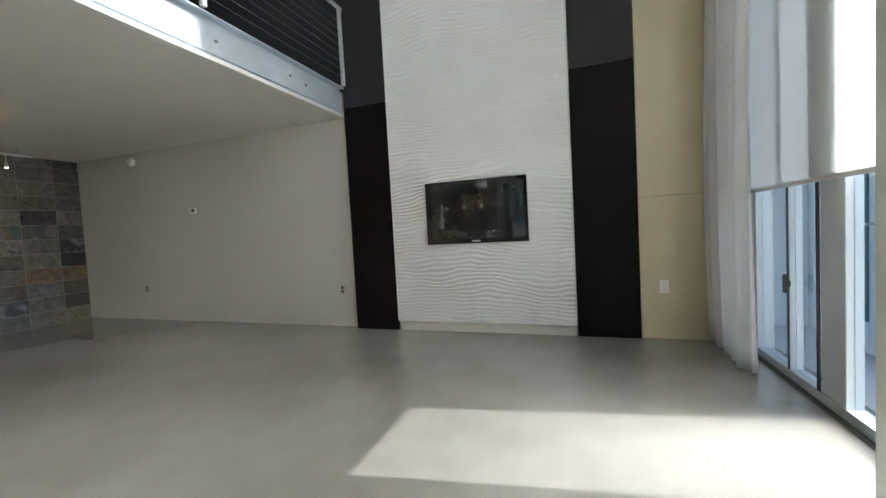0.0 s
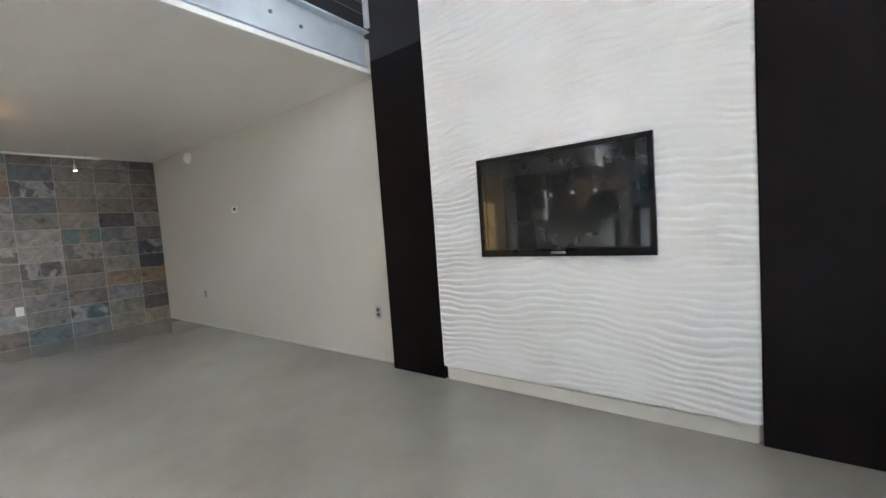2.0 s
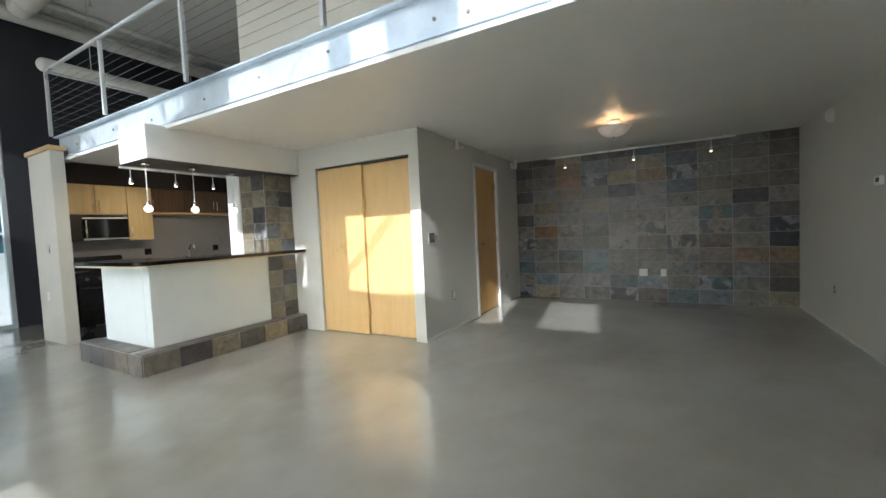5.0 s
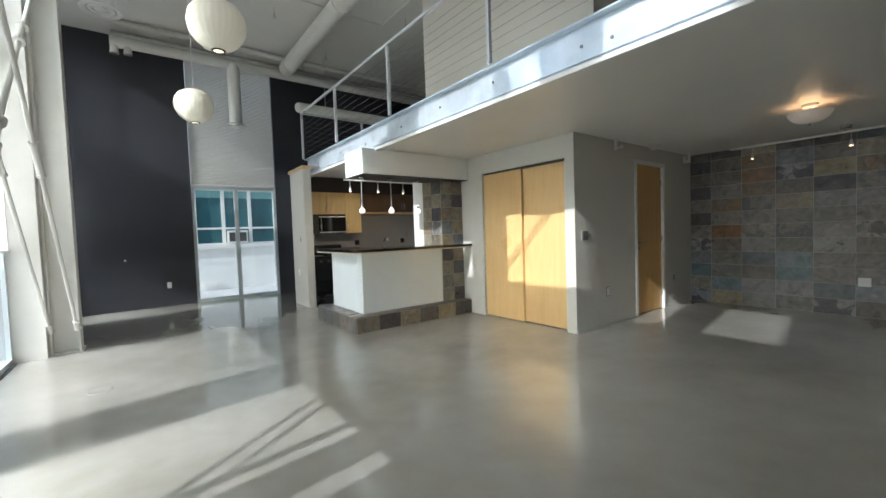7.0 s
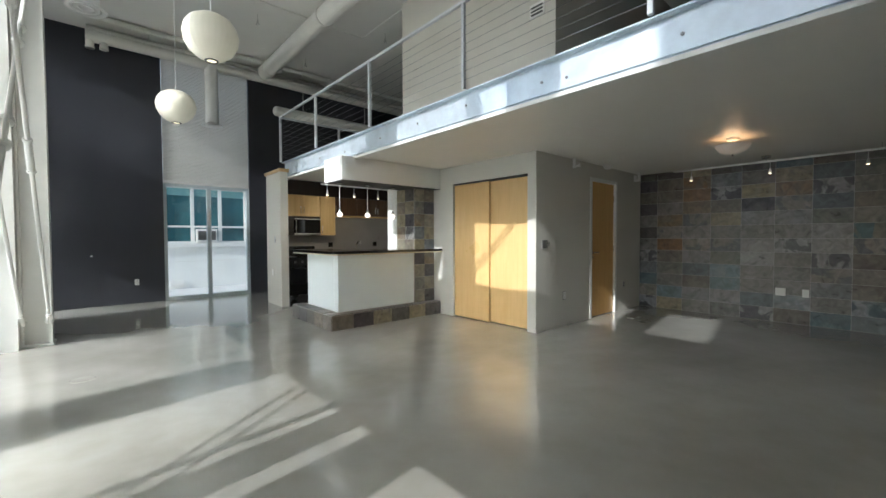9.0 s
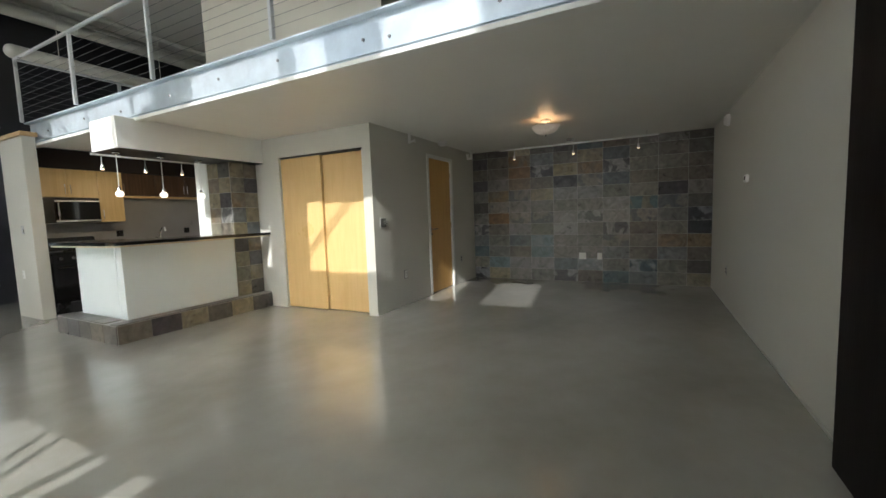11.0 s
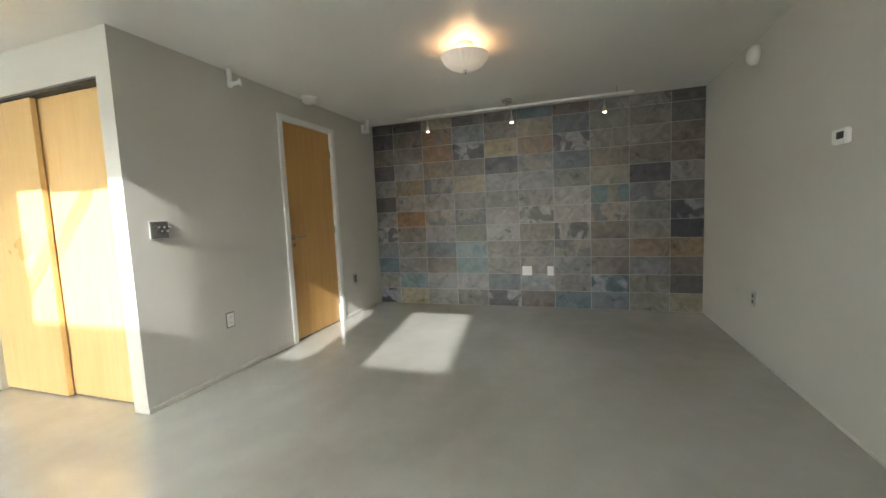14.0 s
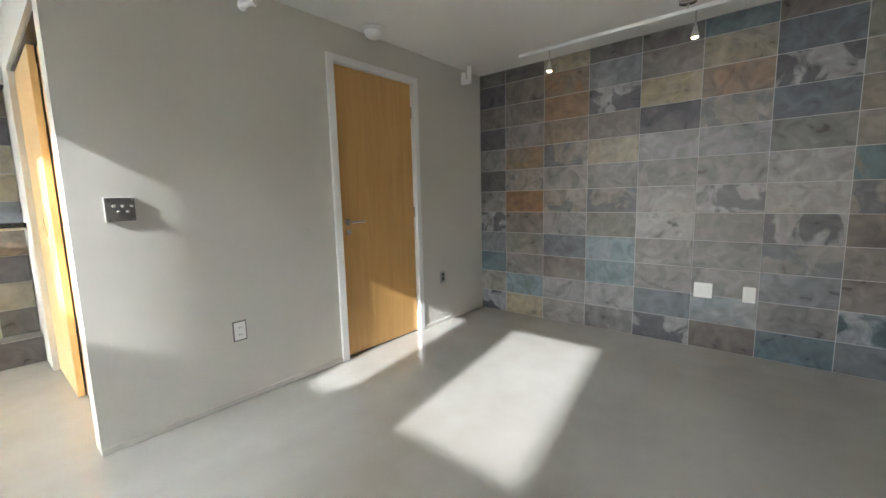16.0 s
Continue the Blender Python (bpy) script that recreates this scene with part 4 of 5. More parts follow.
for y, half, gangs, label in ((1.912, 0.059, (-0.027, 0.027), "white double wall plate on the slate tiles"), (2.192, 0.037, (0.0,), "white single wall plate on the slate tiles")):
    jk = thing("jack_plate", (WEST + 0.002, y, 0.455), label, "wall plate", "plates on the slate wall")
    part("plate", boxes((WEST - 0.002, WEST + 0.012, y - half, y + half, 0.398, 0.512), bevel=0.003), WHITE_PLASTIC, jk)
    for q in gangs:
        part("socket", boxes((WEST + 0.012, WEST + 0.015, y + q - 0.017, y + q + 0.017, 0.425, 0.485), bevel=0.001, seg=1), WHITE_PAINT, jk)

sw = thing("switch_panel", (-3.955, -0.12, 1.18), "brushed steel four-gang switch panel with chrome toggles", "switch")
part("back_box", boxes((-4.013, -3.893, -0.12, -0.117, 1.124, 1.242), bevel=0.001, seg=1), WHITE_PLASTIC, sw)
part("face", boxes((-4.011, -3.896, -0.117, -0.104, 1.127, 1.239), bevel=0.002), DARK_STEEL, sw)
for x, z in ((-3.920, 1.196), (-3.954, 1.196), (-3.988, 1.196), (-3.937, 1.170), (-3.971, 1.170)):
    tg = part("toggle", rods(((x, -0.104, z), (x, -0.066, z + 0.003), 0.006)), CHROME, sw)
    part("tip", lathe([(0.0, -0.009), (0.007, -0.006), (0.0095, 0.0), (0.007, 0.006), (0.0, 0.009)], 14, (x, -0.064, z + 0.003)), CHROME, tg, smooth=True)
for x, z in ((-3.905, 1.137), (-4.002, 1.137), (-3.905, 1.229), (-4.002, 1.229)):
    part("screw", rods(((x, -0.104, z), (x, -0.102, z), 0.004)), CHROME, sw)

th = thing("thermostat", (-4.655, NORTH, 1.515), "small white thermostat with a grey display", "thermostat")
part("case", boxes((-4.715, -4.595, NORTH - 0.028, NORTH, 1.475, 1.552), bevel=0.006), WHITE_PLASTIC, th)
part("display", boxes((-4.665, -4.61, NORTH - 0.031, NORTH - 0.027, 1.50, 1.535)), GREY_PLASTIC, th, "dark display")

al = thing("alarm_sounder", (-5.765, NORTH, 2.29), "round white alarm sounder on the wall", "alarm")
bm = lathe([(0.0, 0.06), (0.045, 0.055), (0.07, 0.03), (0.072, 0.0), (0.0, 0.0)], 32)
bmesh.ops.transform(bm, matrix=Matrix.Translation((-5.765, NORTH, 2.29)) @ pose(0, 0, 0, 90), verts=bm.verts)
part("body", bm, WHITE_PLASTIC, al, smooth=True)
sp = thing("sprinkler_pipe", (-4.60, -0.06, DECK), "white drop pipe ending in a side sprinkler head", "sprinkler", "sprinkler elbows")
part("pipe", rods(((-4.60, -0.06, DECK - 0.125), (-4.60, -0.06, DECK), 0.02)), WHITE_PLASTIC, sp)
part("elbow", lathe([(0.0, -0.024), (0.015, -0.021), (0.023, -0.01), (0.024, 0.005), (0.021, 0.02), (0.0, 0.024)], 20, (-4.60, -0.06, DECK - 0.125)), WHITE_PLASTIC, sp, smooth=True)
part("head", rods(((-4.60, -0.05, DECK - 0.125), (-4.63, 0.0, DECK - 0.11), 0.016), ((-4.63, 0.0, DECK - 0.11), (-4.638, 0.012, DECK - 0.108), 0.027)), WHITE_PLASTIC, sp)
sp = thing("sprinkler_pipe", (-6.67, 0.0, DECK), "white hooked sprinkler pipe below the ceiling near the slate wall", "sprinkler", "sprinkler elbows")
part("pipe", rods(((-6.67, 0.0, DECK - 0.13), (-6.67, 0.0, DECK), 0.022)), WHITE_PLASTIC, sp)
part("elbow", rods(((-6.67, 0.015, DECK - 0.135), (-6.67, -0.085, DECK - 0.135), 0.023)), WHITE_PLASTIC, sp)
part("collar", rods(((-6.67, -0.07, DECK - 0.145), (-6.67, -0.07, DECK - 0.05), 0.024)), WHITE_PLASTIC, sp)
SDX, SDY = -5.51, 0.0
sd = thing("smoke_detector", (SDX, SDY, DECK), "round white smoke detector on the ceiling", "smoke detector")
part("base", lathe([(0.0, -0.018), (0.078, -0.017), (0.082, 0.0), (0.0, 0.0)], 32, (SDX, SDY, DECK)), WHITE_PLASTIC, sd, smooth=True)
part("cover", lathe([(0.0, -0.068), (0.040, -0.066), (0.064, -0.050), (0.070, -0.030), (0.070, -0.018), (0.0, -0.018)], 32, (SDX, SDY, DECK)), WHITE_PLASTIC, sd, smooth=True)

# ---------------------------------------------------------------- bar
pb = thing("bar_plinth", (-2.8, -2.6, 0), "low slate tiled plinth under the bar", "plinth", "", "structure")
part("core", boxes((-3.763, -1.802, -2.60, -2.042, 0, 0.205), (-2.40, -1.802, -3.42, -2.60, 0, 0.205)), GROUT, pb)
hw = thing("bar_front", (-2.6, -2.3, 0.215), "white lacquered half wall of the bar", "half wall", "", "structure")
part("panel", boxes((-3.325, -1.975, -2.32, -2.19, 0.218, 1.035), (-2.11, -1.975, -3.235, -2.32, 0.218, 1.035), bevel=0.004), WHITE_GLOSS, hw)
bt = thing("bar_top", (-2.7, -2.3, 1.04), "black granite bar top on a plywood underlay", "countertop")


def outline_slab(points, z0, z1):
    bm = bmesh.new()
    f = bm.faces.new([bm.verts.new((x, y, z0)) for x, y in points])
    r = bmesh.ops.extrude_face_region(bm, geom=[f])
    bmesh.ops.translate(bm, vec=(0, 0, z1 - z0), verts=[v for v in r["geom"] if isinstance(v, bmesh.types.BMVert)])
    bmesh.ops.recalc_face_normals(bm, faces=bm.faces)
    return bm


def bar_outline(i):
    """The L of the bar top with its rounded outer corner, shrunk by i."""
    x1, y1, r = -1.80 - i, -1.98 - i, 0.14
    arc = [(x1 - r + r * math.cos(q), y1 - r + r * math.sin(q)) for q in (k * math.pi / 16 for k in range(9))]
    return [(x1, -3.42 + i)] + arc + [(-3.76, y1), (-3.76, -2.14), (-3.315, -2.14), (-3.315, -2.55 + i), (-2.35 + i, -2.55 + i), (-2.35 + i, -3.42 + i)]


part("granite", outline_slab(bar_outline(0.0), 1.055, 1.092), GRANITE, bt)
part("underlay", outline_slab(bar_outline(0.012), 1.036, 1.055), PLY, bt, "pale plywood underlay")

pil = thing("slate_pillar", (-3.55, -2.4, 0.0), "pillar clad in golden and black slate tiles", "pillar", "", "structure")
part("core", boxes((-3.762, -3.342, -2.675, -2.205, 0, 2.076)), GROUT, pil)
structure("wall_pillar_end", boxes((-3.765, -3.325, -2.95, -2.677, 0, DECK), bevel=0.003), WHITE_PAINT, "white wall end beside the slate pillar", "wall")
structure("bar_soffit", boxes((-3.763, -1.972, -2.58, -2.035, 2.084, DECK - 0.001), bevel=0.003), WHITE_PAINT, "pale box soffit over the bar", "soffit")
structure("trim_soffit", boxes((-3.763, -1.975, -2.577, -2.038, 2.078, 2.083)), GREY_PANEL, "dark grey underside of the soffit", "trim")


def pendant(x, y):
    p = thing("pendant_lamp", (x, y, 1.615), "small lit opal glass pendant on a thin cord", "pendant lamp", "pendants over the bar")
    part("shade", lathe([(0.0, -0.034), (0.02, -0.032), (0.036, -0.019), (0.041, 0.0), (0.035, 0.02), (0.02, 0.036), (0.0, 0.04)], 28, (x, y, 1.615)), PENDANT_GLASS, p, "lit opal glass shade", True)
    part("cap", lathe([(0.02, 0.04), (0.014, 0.075), (0.006, 0.085), (0.0, 0.085)], 18, (x, y, 1.615)), CHROME, p, smooth=True)
    part("cord", rods(((x, y, 1.69), (x, y, 2.05), 0.004)), WHITE_PLASTIC, p, "thin pale cord")
    part("canopy", lathe([(0.0, -0.025), (0.035, -0.022), (0.04, 0.0), (0.0, 0.0)], 24, (x, y, 2.078)), CHROME, p, smooth=True)


pendant(-2.08, -2.32)
pendant(-2.54, -2.32)
pendant(-3.00, -2.32)

# ---------------------------------------------------------------- kitchen
KB = -5.15
rg = thing("kitchen_range", (-2.535, -4.8, 0), "black freestanding kitchen range", "range")
part("body", boxes((-2.915, -2.155, KB + 0.03, -4.50, 0.0, 0.90), bevel=0.004), BLACK_PLASTIC, rg)
ovd = part("oven_door", boxes((-2.905, -2.165, -4.50, -4.465, 0.20, 0.74), bevel=0.006), BLACK_GLASS, rg, "black glass oven door")
part("door_handle", rods(((-2.86, -4.43, 0.70), (-2.21, -4.43, 0.70), 0.012), ((-2.84, -4.465, 0.70), (-2.84, -4.43, 0.70), 0.009), ((-2.23, -4.465, 0.70), (-2.23, -4.43, 0.70), 0.009)), BLACK_PLASTIC, ovd)
part("drawer", boxes((-2.905, -2.165, -4.50, -4.47, 0.04, 0.19), bevel=0.006), BLACK_PLASTIC, rg)
part("control_strip", boxes((-2.91, -2.16, -4.50, -4.46, 0.76, 0.885), bevel=0.008), BLACK_PLASTIC, rg)
for x in (-2.82, -2.68, -2.39, -2.25):
    part("knob", rods(((x, -4.46, 0.825), (x, -4.432, 0.825), 0.02), seg=18), GREY_PLASTIC, rg)
part("cooktop", boxes((-2.915, -2.155, KB + 0.03, -4.47, 0.901, 0.915), bevel=0.003), BLACK_PLASTIC, rg)
part("backguard", boxes((-2.915, -2.155, KB + 0.005, KB + 0.075, 0.90, 1.11), bevel=0.015), BLACK_PLASTIC, rg)

mw = thing("microwave", (-2.535, -4.95, 1.33), "stainless steel microwave under the wall cabinets", "microwave")
part("body", boxes((-2.905, -2.150, KB, -4.79, 1.33, 1.705), bevel=0.004), BLACK_PLASTIC, mw)
part("door", boxes((-2.90, -2.36, -4.79, -4.765, 1.345, 1.665), bevel=0.006), BLACK_GLASS, mw, "dark glass door")
part("door_trim", boxes((-2.90, -2.36, -4.765, -4.757, 1.345, 1.372), (-2.90, -2.36, -4.765, -4.757, 1.645, 1.665), bevel=0.002, seg=1), STAINLESS, mw, "stainless trim strips")
part("window", boxes((-2.86, -2.44, -4.765, -4.761, 1.385, 1.635)), BLACK_GLASS, mw, "dark glass window")
part("handle", rods(((-2.39, -4.735, 1.38), (-2.39, -4.735, 1.63), 0.010)), CHROME, mw)
part("control_panel", boxes((-2.355, -2.155, -4.79, -4.768, 1.345, 1.665), bevel=0.004), BLACK_PLASTIC, mw)
part("vent_strip", boxes((-2.90, -2.155, -4.79, -4.77, 1.67, 1.70), bevel=0.003), BLACK_PLASTIC, mw)


def wall_cabinet(x0, x1, z0, z1, y, doors, mat, label, door_mat=None):
    c = thing("wall_cabinet", ((x0 + x1) / 2, KB, z0), label, "cabinet", "kitchen wall cabinets")
    part("body", boxes((x0, x1, KB, y, z0, z1), bevel=0.002, seg=1), mat, c)
    w = (x1 - x0) / doors
    for k in range(doors):
        a, b = x0 + k * w + 0.002, x0 + (k + 1) * w - 0.002
        dd = part("door", boxes((a, b, y, y + 0.02, z0 + 0.002, z1 - 0.002), bevel=0.002, seg=1), door_mat or mat, c)
        hx = b - 0.03 if k % 2 == 0 else a + 0.03
        part("handle", rods(((hx, y + 0.045, z0 + 0.05), (hx, y + 0.045, z0 + 0.19), 0.005), ((hx, y + 0.02, z0 + 0.06), (hx, y + 0.045, z0 + 0.06), 0.004), ((hx, y + 0.02, z0 + 0.18), (hx, y + 0.045, z0 + 0.18), 0.004)), CHROME, dd)
    return c


wall_cabinet(-2.905, -2.150, 1.71, 2.13, -4.80, 2, CABINET_WOOD, "maple wall cabinet above the microwave")
wall_cabinet(-3.24, -2.909, 1.33, 2.13, -4.80, 1, CABINET_WOOD, "tall maple wall cabinet beside the microwave")
wall_cabinet(-4.79, -3.244, 1.76, 2.13, -4.86, 3, BROWN_WOOD, "brown wooden wall cabinet over a shelf")
lone("wall_shelf", boxes((-4.79, -3.244, KB, -4.84, 1.725, 1.755), bevel=0.003), CABINET_WOOD, (-4.0, KB, 1.725), "thin maple shelf under the brown cabinets", "shelf")
structure("trim_kitchen_bulkhead", boxes((-4.8, -2.147, KB, -4.79, 2.134, DECK - 0.001)), DARK_BROWN, "dark bulkhead above the wall cabinets", "trim")
for k in range(2):
    x1 = -2.92 - 0.935 * k
    bc = thing("base_cabinet", (x1 - 0.46, KB, 0), "maple base cabinet under the kitchen counter", "cabinet", "kitchen base cabinets")
    part("body", boxes((x1 - 0.93, x1, KB, -4.56, 0.10, 0.89), bevel=0.002, seg=1), CABINET_WOOD, bc)
    part("toe_kick", boxes((x1 - 0.93, x1, KB, -4.63, 0.0, 0.098)), BLACK_PLASTIC, bc)
    for q in range(2):
        dd = part("door", boxes((x1 - 0.465 * (q + 1) + 0.003, x1 - 0.465 * q - 0.003, -4.56, -4.54, 0.11, 0.88), bevel=0.002, seg=1), CABINET_WOOD, bc)
        hx = x1 - 0.465 + (0.03 if q == 0 else -0.03)
        part("handle", rods(((hx, -4.515, 0.66), (hx, -4.515, 0.80), 0.005), ((hx, -4.54, 0.67), (hx, -4.515, 0.67), 0.004), ((hx, -4.54, 0.79), (hx, -4.515, 0.79), 0.004)), CHROME, dd)
lone("kitchen_counter", boxes((-4.795, -2.918, KB, -4.52, 0.892, 0.925), bevel=0.004), GRANITE, (-3.8, KB, 0.892), "black granite kitchen counter", "countertop")
fc = thing("faucet", (-3.86, -5.0, 0.925), "chrome kitchen faucet on the black counter", "faucet")
part("base", lathe([(0.03, 0.0), (0.028, 0.02), (0.016, 0.05), (0.013, 0.22), (0.0, 0.222)], 20, (-3.86, -5.0, 0.925)), CHROME, fc, smooth=True)
part("spout", rods(((-3.86, -5.0, 1.13), (-3.86, -4.93, 1.21), 0.011), ((-3.86, -4.93, 1.21), (-3.86, -4.84, 1.20), 0.011), ((-3.86, -4.84, 1.20), (-3.86, -4.825, 1.14), 0.012)), CHROME, fc)
part("lever", rods(((-3.845, -5.0, 1.0), (-3.78, -5.0, 1.04), 0.007)), CHROME, fc)
for x in (-3.30, -4.42):
    outlet((x, KB, 1.13), 180, BLACK_PLASTIC, "dark outlet plate on the grey backsplash", 0.1, 0.1, BLACK_PLASTIC)
KT = 2.16
kt = thing("kitchen_track_light", (-2.85, -3.3, KT), "white track with three lit spot heads over the kitchen", "track light")
part("track", boxes((-3.75, -2.25, -3.312, -3.288, KT, KT + 0.022), bevel=0.003), WHITE_PAINT, kt)
part("stem", rods(((-2.6, -3.3, KT + 0.02), (-2.6, -3.3, DECK), 0.006), ((-3.5, -3.3, KT + 0.02), (-3.5, -3.3, DECK), 0.006)), CHROME, kt)
for x in (-2.36, -2.86, -3.35):
    spot_head(kt, x, -3.3, 1.99, KT + 0.002)
for x in (-2.6, -3.4):
    kl = new("kitchen_spot", bpy.data.lights.new("kitchen_spot", "SPOT"))
    kl.data.energy, kl.data.color, kl.data.shadow_soft_size, kl.data.spot_size, kl.data.spot_blend = 6.0, (1.0, 0.74, 0.46), 0.03, radians(100), 0.8
    kl.matrix_world = look((x, -3.3, 1.95), (x - 0.1, -4.9, 1.0))

# ---------------------------------------------------------------- globes, ducts and pipes under the high ceiling
def globe(x, y, z):
    g = thing("globe_lamp", (x, y, z), "cream ribbed bubble pendant lamp on a thin rod", "pendant lamp", "bubble lamps")
    prof = [(0.062, -0.262), (0.075, -0.258), (0.15, -0.225), (0.225, -0.16), (0.275, -0.07), (0.29, 0.02), (0.27, 0.11), (0.22, 0.185), (0.14, 0.235), (0.06, 0.252), (0.0, 0.254)]
    prof = [(0.87 * r, 0.87 * q) for r, q in prof]
    fine = []
    for (r0, z0), (r1, z1) in zip(prof, prof[1:]):
        fine += [(r0 + (r1 - r0) * k / 2, z0 + (z1 - z0) * k / 2) for k in range(2)]
    part("skin", lathe(fine + [prof[-1]], 112, (x, y, z), rib=0.012, ribs=28), GLOBE_SKIN, g, "cream ribbed skin", True)
    part("ring", lathe([(0.045, -0.236), (0.058, -0.238), (0.062, -0.228), (0.055, -0.222), (0.045, -0.228), (0.045, -0.236)], 40, (x, y, z)), GREY_PLASTIC, g, "thin metal ring", True)
    part("opening", lathe([(0.0, -0.229), (0.05, -0.229), (0.05, -0.225), (0.0, -0.225)], 32, (x, y, z)), GLOBE_HOLE, g, "glowing lower opening")
    part("rod", rods(((x, y, z + 0.215), (x, y, TOP - 0.02), 0.006)), WHITE_PAINT, g)
    part("canopy", lathe([(0.0, -0.03), (0.055, -0.026), (0.06, 0.0), (0.0, 0.0)], 28, (x, y, TOP)), WHITE_PAINT, g, smooth=True)


globe(-0.308, -1.556, 3.283)
globe(-0.33, -3.85, 3.165)


def duct(name, a, b, r, label, collars=()):
    t = thing(name, a, label, "duct", "ducts and pipes")
    part("tube", rods((a, b, r), seg=28), WHITE_STEEL, t)
    for u in (0.12, 0.45, 0.78):
        p = Vector(a).lerp(Vector(b), u)
        if p.z + r < TOP - 0.005:
            part("hanger", rods(((p.x, p.y, p.z + r * 0.9), (p.x, p.y, TOP), 0.006)), WHITE_STEEL, t, "thin hanger rod")
    for u in collars:
        p, w = Vector(a).lerp(Vector(b), u), (Vector(b) - Vector(a)).normalized()
        part("collar", rods((p - w * 0.03, p + w * 0.03, r * 1.08), seg=28), WHITE_STEEL, t)
    return t


wall_duct = duct("main_duct", (0.62, -6.40, 4.84), (-6.9, -6.40, 4.84), 0.10, "grey painted round duct along the charcoal wall", (0.02, 0.3, 0.55, 0.8))
duct("main_duct", (-2.34, -6.26, 4.92), (-2.34, 3.6, 4.92), 0.15, "grey painted round duct across the ceiling", (0.03, 0.3, 0.6))
duct("pipe", (0.55, -6.1, 5.06), (-6.9, -6.1, 5.06), 0.05, "grey painted pipe under the ceiling", (0.1, 0.35, 0.6))
duct("pipe", (0.60, -6.62, 5.06), (-6.9, -6.62, 5.06), 0.045, "thin grey pipe under the ceiling", (0.2, 0.5, 0.8))
loft_pipe = duct("pipe", (-2.36, -5.6, 3.93), (-7.0, -5.6, 3.93), 0.10, "white round pipe with a domed end above the corridor", (0.16,))
dome = lathe([(0.1 * math.cos(q), 0.085 * math.sin(q)) for q in (k * math.pi / 16 for k in range(9))], 28)
bmesh.ops.transform(dome, matrix=Matrix.Translation((-2.36, -5.6, 3.93)) @ pose(0, 0, 0, 0, 90, 0), verts=dome.verts)
part("end_cap", dome, WHITE_STEEL, loft_pipe, "domed end cap", True)
for a, b in (((0.56, -6.40, 4.84), (0.56, -6.40, 4.62)), ((0.37, -6.40, 4.84), (0.37, -6.40, 4.64))):
    part("stub", rods((a, b, 0.06), ((b[0], b[1], b[2]), (b[0], b[1], b[2] + 0.03), 0.066), seg=28), WHITE_STEEL, wall_duct, "short capped duct stub")


def diffuser(x, y, z, r_tube, r_plate, top, label):
    t = thing("air_diffuser", (x, y, z), label, "air diffuser", "air diffusers")
    part("tube", rods(((x, y, z + 0.03), (x, y, top), r_tube), seg=36), WHITE_PAINT, t)
    part("hanger", rods(((x, y, top - 0.02), (x, y, TOP), 0.006)), WHITE_STEEL, t, "thin hanger rod")
    part("plate", lathe([(r_plate * 0.72, 0.012), (r_plate * 0.98, 0.0), (r_plate, 0.01), (r_tube, 0.05), (r_tube * 0.95, 0.05), (r_plate * 0.72, 0.012)], 48, (x, y, z)), WHITE_PAINT, t, smooth=True)
    part("inner_ring", lathe([(r_plate * 0.42, 0.018), (r_plate * 0.62, 0.008), (r_plate * 0.64, 0.016), (r_plate * 0.44, 0.05), (r_plate * 0.42, 0.018)], 40, (x, y, z)), WHITE_PAINT, t, smooth=True)
    part("cone", lathe([(0.0, 0.012), (r_plate * 0.32, 0.008), (r_plate * 0.34, 0.016), (r_plate * 0.1, 0.06), (0.0, 0.06)], 36, (x, y, z)), WHITE_PAINT, t, smooth=True)
    part("throat", lathe([(0.0, 0.07), (r_tube * 0.94, 0.07), (r_tube * 0.94, 0.08), (0.0, 0.08)], 36, (x, y, z)), BLACK_PLASTIC, t)


diffuser(0.61, -3.96, 4.23, 0.135, 0.22, TOP, "white round ceiling diffuser on a wide drop duct")
diffuser(-1.32, -6.40, 3.60, 0.12, 0.20, 4.82, "white round diffuser on a vertical duct")
for x, y in ((-1.6, -4.3), (-2.9, -5.4), (-3.6, -3.4), (-0.9, -5.0)):
    t = thing("ceiling_spot", (x, y, TOP - 0.18), "small chrome spot on a ceiling track", "spot light", "loft spots")
    spot_head(t, x, y, TOP - 0.18, TOP, False)
for (a, b) in (((-1.2, -3.85, TOP - 0.012), (-3.36, -3.85, TOP - 0.012)), ((-3.37, -3.86, TOP - 0.012), (-3.37, -2.5, TOP - 0.012))):
    duct("conduit", a, b, 0.011, "thin conduit on the ceiling")
lone("floor_box", lathe([(0.0, 0.004), (0.085, 0.004), (0.095, 0.0), (0.0, 0.0)], 36, (0.72, -1.85, 0.0)), CONCRETE, (0.72, -1.85, 0.0), "round metal cover set in the concrete floor", "floor box")
lone("wall_jack", boxes((0.60, 0.635, SOUTH, SOUTH + 0.012, 0.94, 0.965), bevel=0.003), WHITE_PLASTIC, (0.618, SOUTH, 0.95), "tiny white jack on the charcoal wall", "wall jack")
lone("light_switch", boxes((-2.005, -1.998, -4.83, -4.76, 1.19, 1.31), bevel=0.002), STAINLESS, (-2.005, -4.795, 1.19), "steel light switch plate on the wall end", "switch")

# ---------------------------------------------------------------- slate pieces
TILE_MESHES = {}


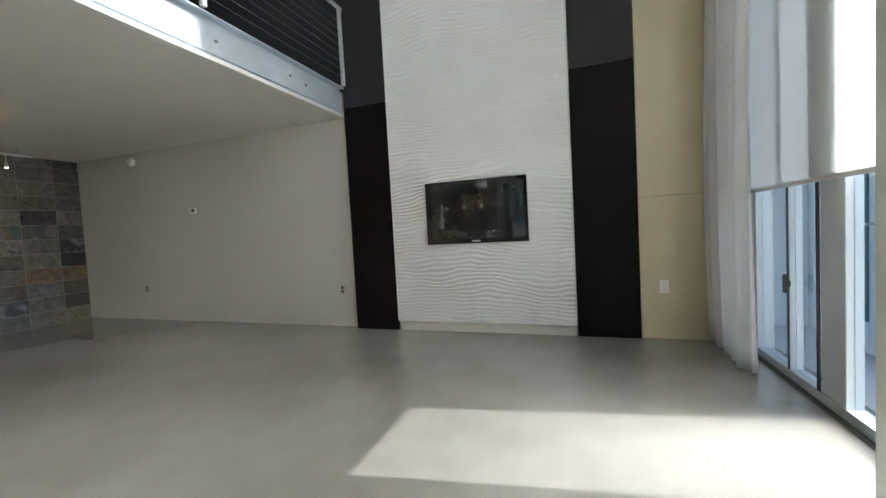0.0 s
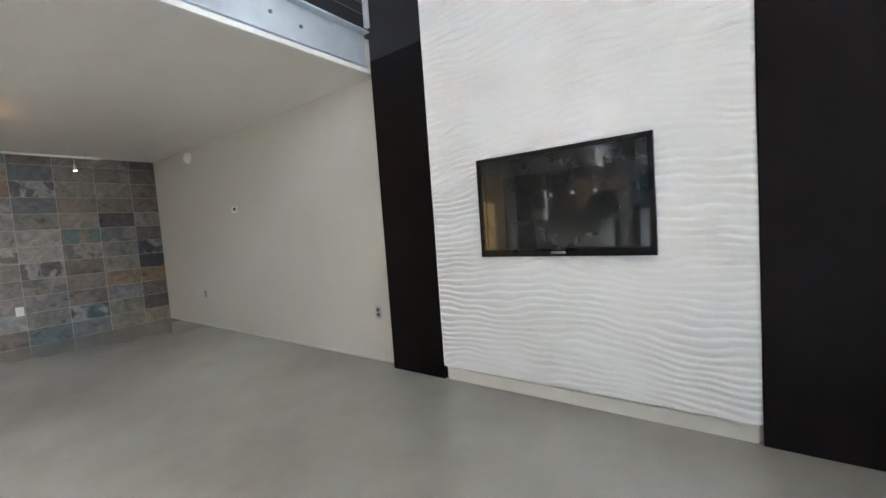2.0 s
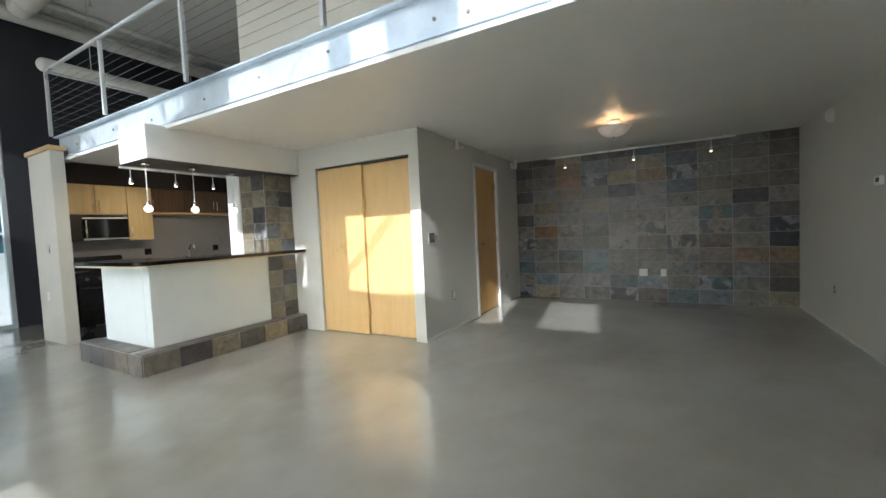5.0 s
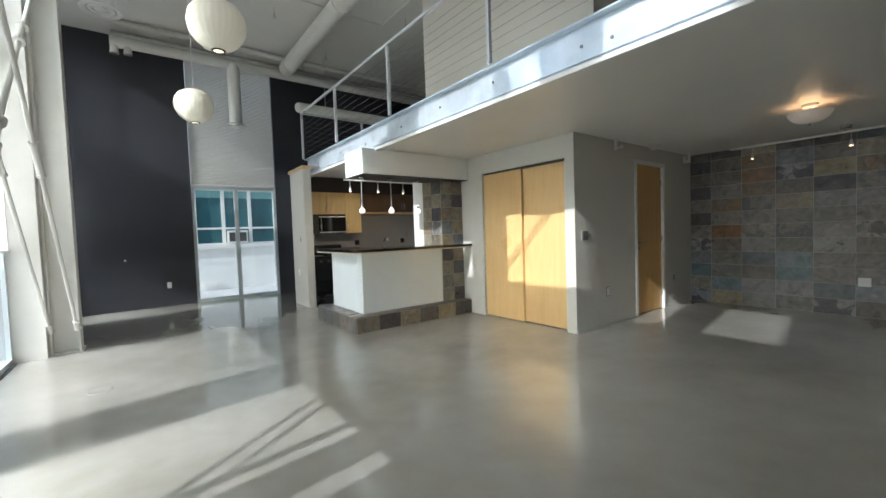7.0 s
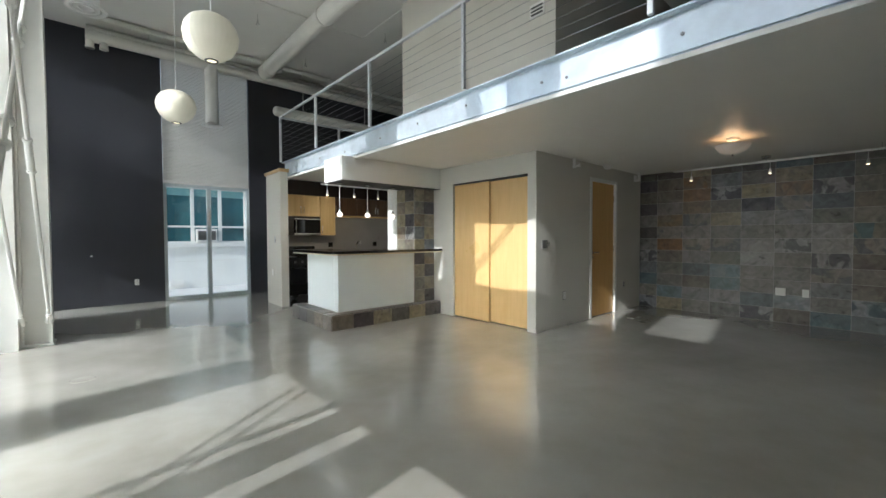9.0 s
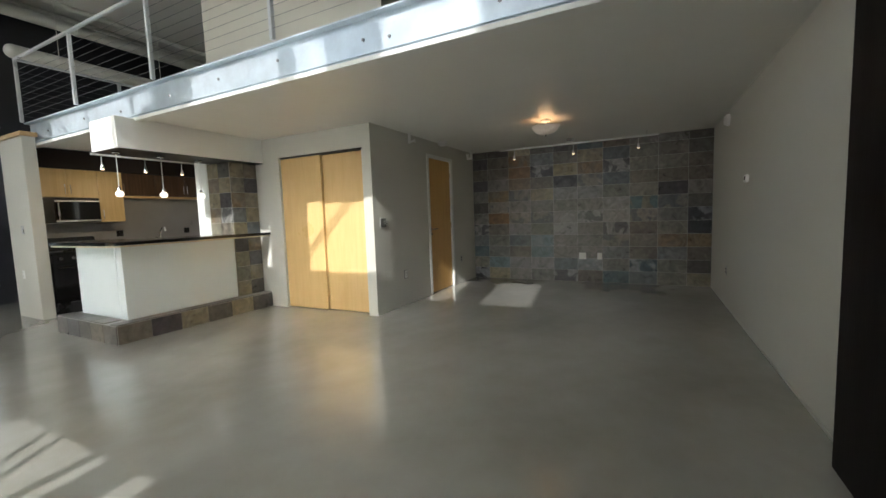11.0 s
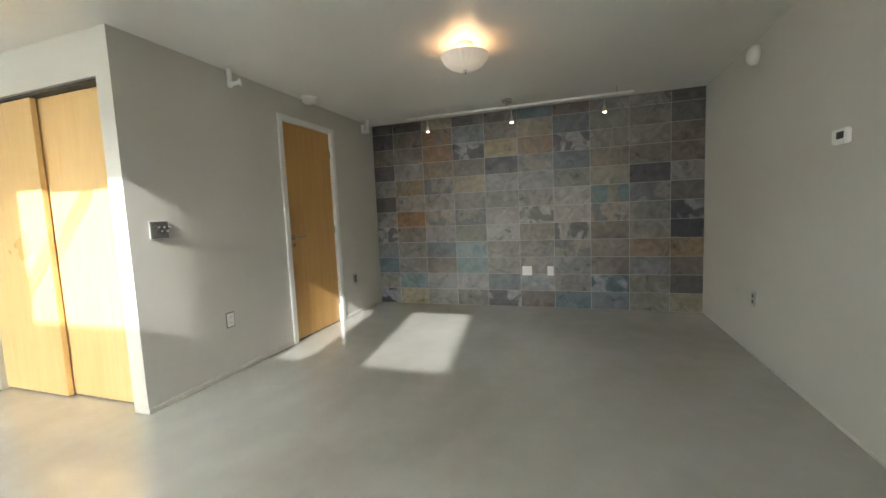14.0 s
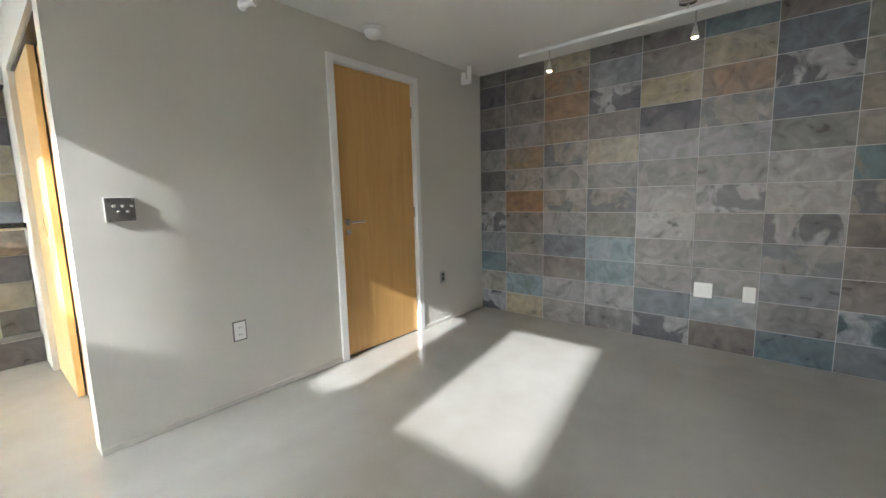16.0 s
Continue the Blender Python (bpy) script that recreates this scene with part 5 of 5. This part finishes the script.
def tile(parent, mat, x, y, z, w, h, axis, d=0.010, rnd=random.Random(4)):
    """One slate tile: w along the wall, h up, its front d proud along +x, +y or up."""
    key = (round(w, 3), round(h, 3), axis, mat.name)
    if key not in TILE_MESHES:
        bm = bmesh.new()
        if axis == "x":
            box(bm, 0, d, -w / 2, w / 2, -h / 2, h / 2)
        elif axis == "y":
            box(bm, -w / 2, w / 2, 0, d, -h / 2, h / 2)
        else:
            box(bm, -w / 2, w / 2, -h / 2, h / 2, 0, d)
        bmesh.ops.recalc_face_normals(bm, faces=bm.faces)
        bmesh.ops.bevel(bm, geom=bm.edges[:], offset=0.0018, segments=1, affect="EDGES")
        TILE_MESHES[key] = mesh_of("slate_tile", bm, mat)
    ob = new("tile", TILE_MESHES[key])
    ob.parent = parent
    lift = rnd.uniform(-0.0015, 0.0015)
    o = ORIGIN[parent]
    ob.location = (x + (lift if axis == "x" else 0) - o.x, y + (lift if axis == "y" else 0) - o.y, z - o.z)
    return ob


G, TW, TH = 0.0036, 0.4115, 0.2077
cuts = [-0.118, 0.185] + [0.185 + TW * k for k in range(1, 9)] + [NORTH - 0.002]
# the kinds of slate row by row from the floor up
WALL_ROWS = ["zgssmnTbeg", "ewllbwsyed", "Tsnwssbnbn", "bebwssmnot", "mnlemsmnez", "sommlmlmsz", "dmsssslvmd", "stmglleeks", "ksonkmbtnn", "nnomgomeen", "knobngbend", "ddgddTnssd"]
for r, kinds in enumerate(WALL_ROWS):
    z, z1 = TH * r, min(TH * (r + 1), DECK - 0.002)
    for kind, y0, y1 in zip(kinds, cuts, cuts[1:]):
        tile(wall_west, SLATE[kind], WEST - 0.011, (y0 + y1) / 2, (z + z1) / 2, y1 - y0 - G, z1 - z - G, "x")

# plinth: front, end and top
w = (3.763 - 1.802) / 6
for k, (front, top) in enumerate(zip("tkgdgd", "dndkdn")):
    tile(pb, SLATE[front], -1.802 - w * (k + 0.5), -2.042, 0.103, w - G, 0.2, "y")
    tile(pb, SLATE[top], -1.802 - w * (k + 0.5), -2.117, 0.205, w - G, 0.146, "z")
for k, kind in enumerate("ntdkd"):
    tile(pb, SLATE[kind], -1.802, -2.042 - 0.2756 * (k + 0.5), 0.103, 0.2716, 0.2, "x")
    if k:
        tile(pb, SLATE["dndkd"[k]], -1.888, -2.042 - 0.2756 * (k + 0.5), 0.205, 0.168, 0.2716, "z")
# pillar: two columns on its north face and two on its east face, from the floor up
for r, kinds in enumerate(["kget", "gdkt", "egtd", "gktg", "ktge", "gbtg", "bgmt", "tgkg", "ekgt", "gtdg"]):
    for k in range(2):
        tile(pil, SLATE[kinds[k]], -3.342 - 0.21 * (k + 0.5), -2.205, 0.1045 + 0.2085 * r, 0.206, 0.2045, "y")
        tile(pil, SLATE[kinds[k + 2]], -3.342, -2.205 - 0.235 * (k + 0.5), 0.1045 + 0.2085 * r, 0.231, 0.2045, "x")
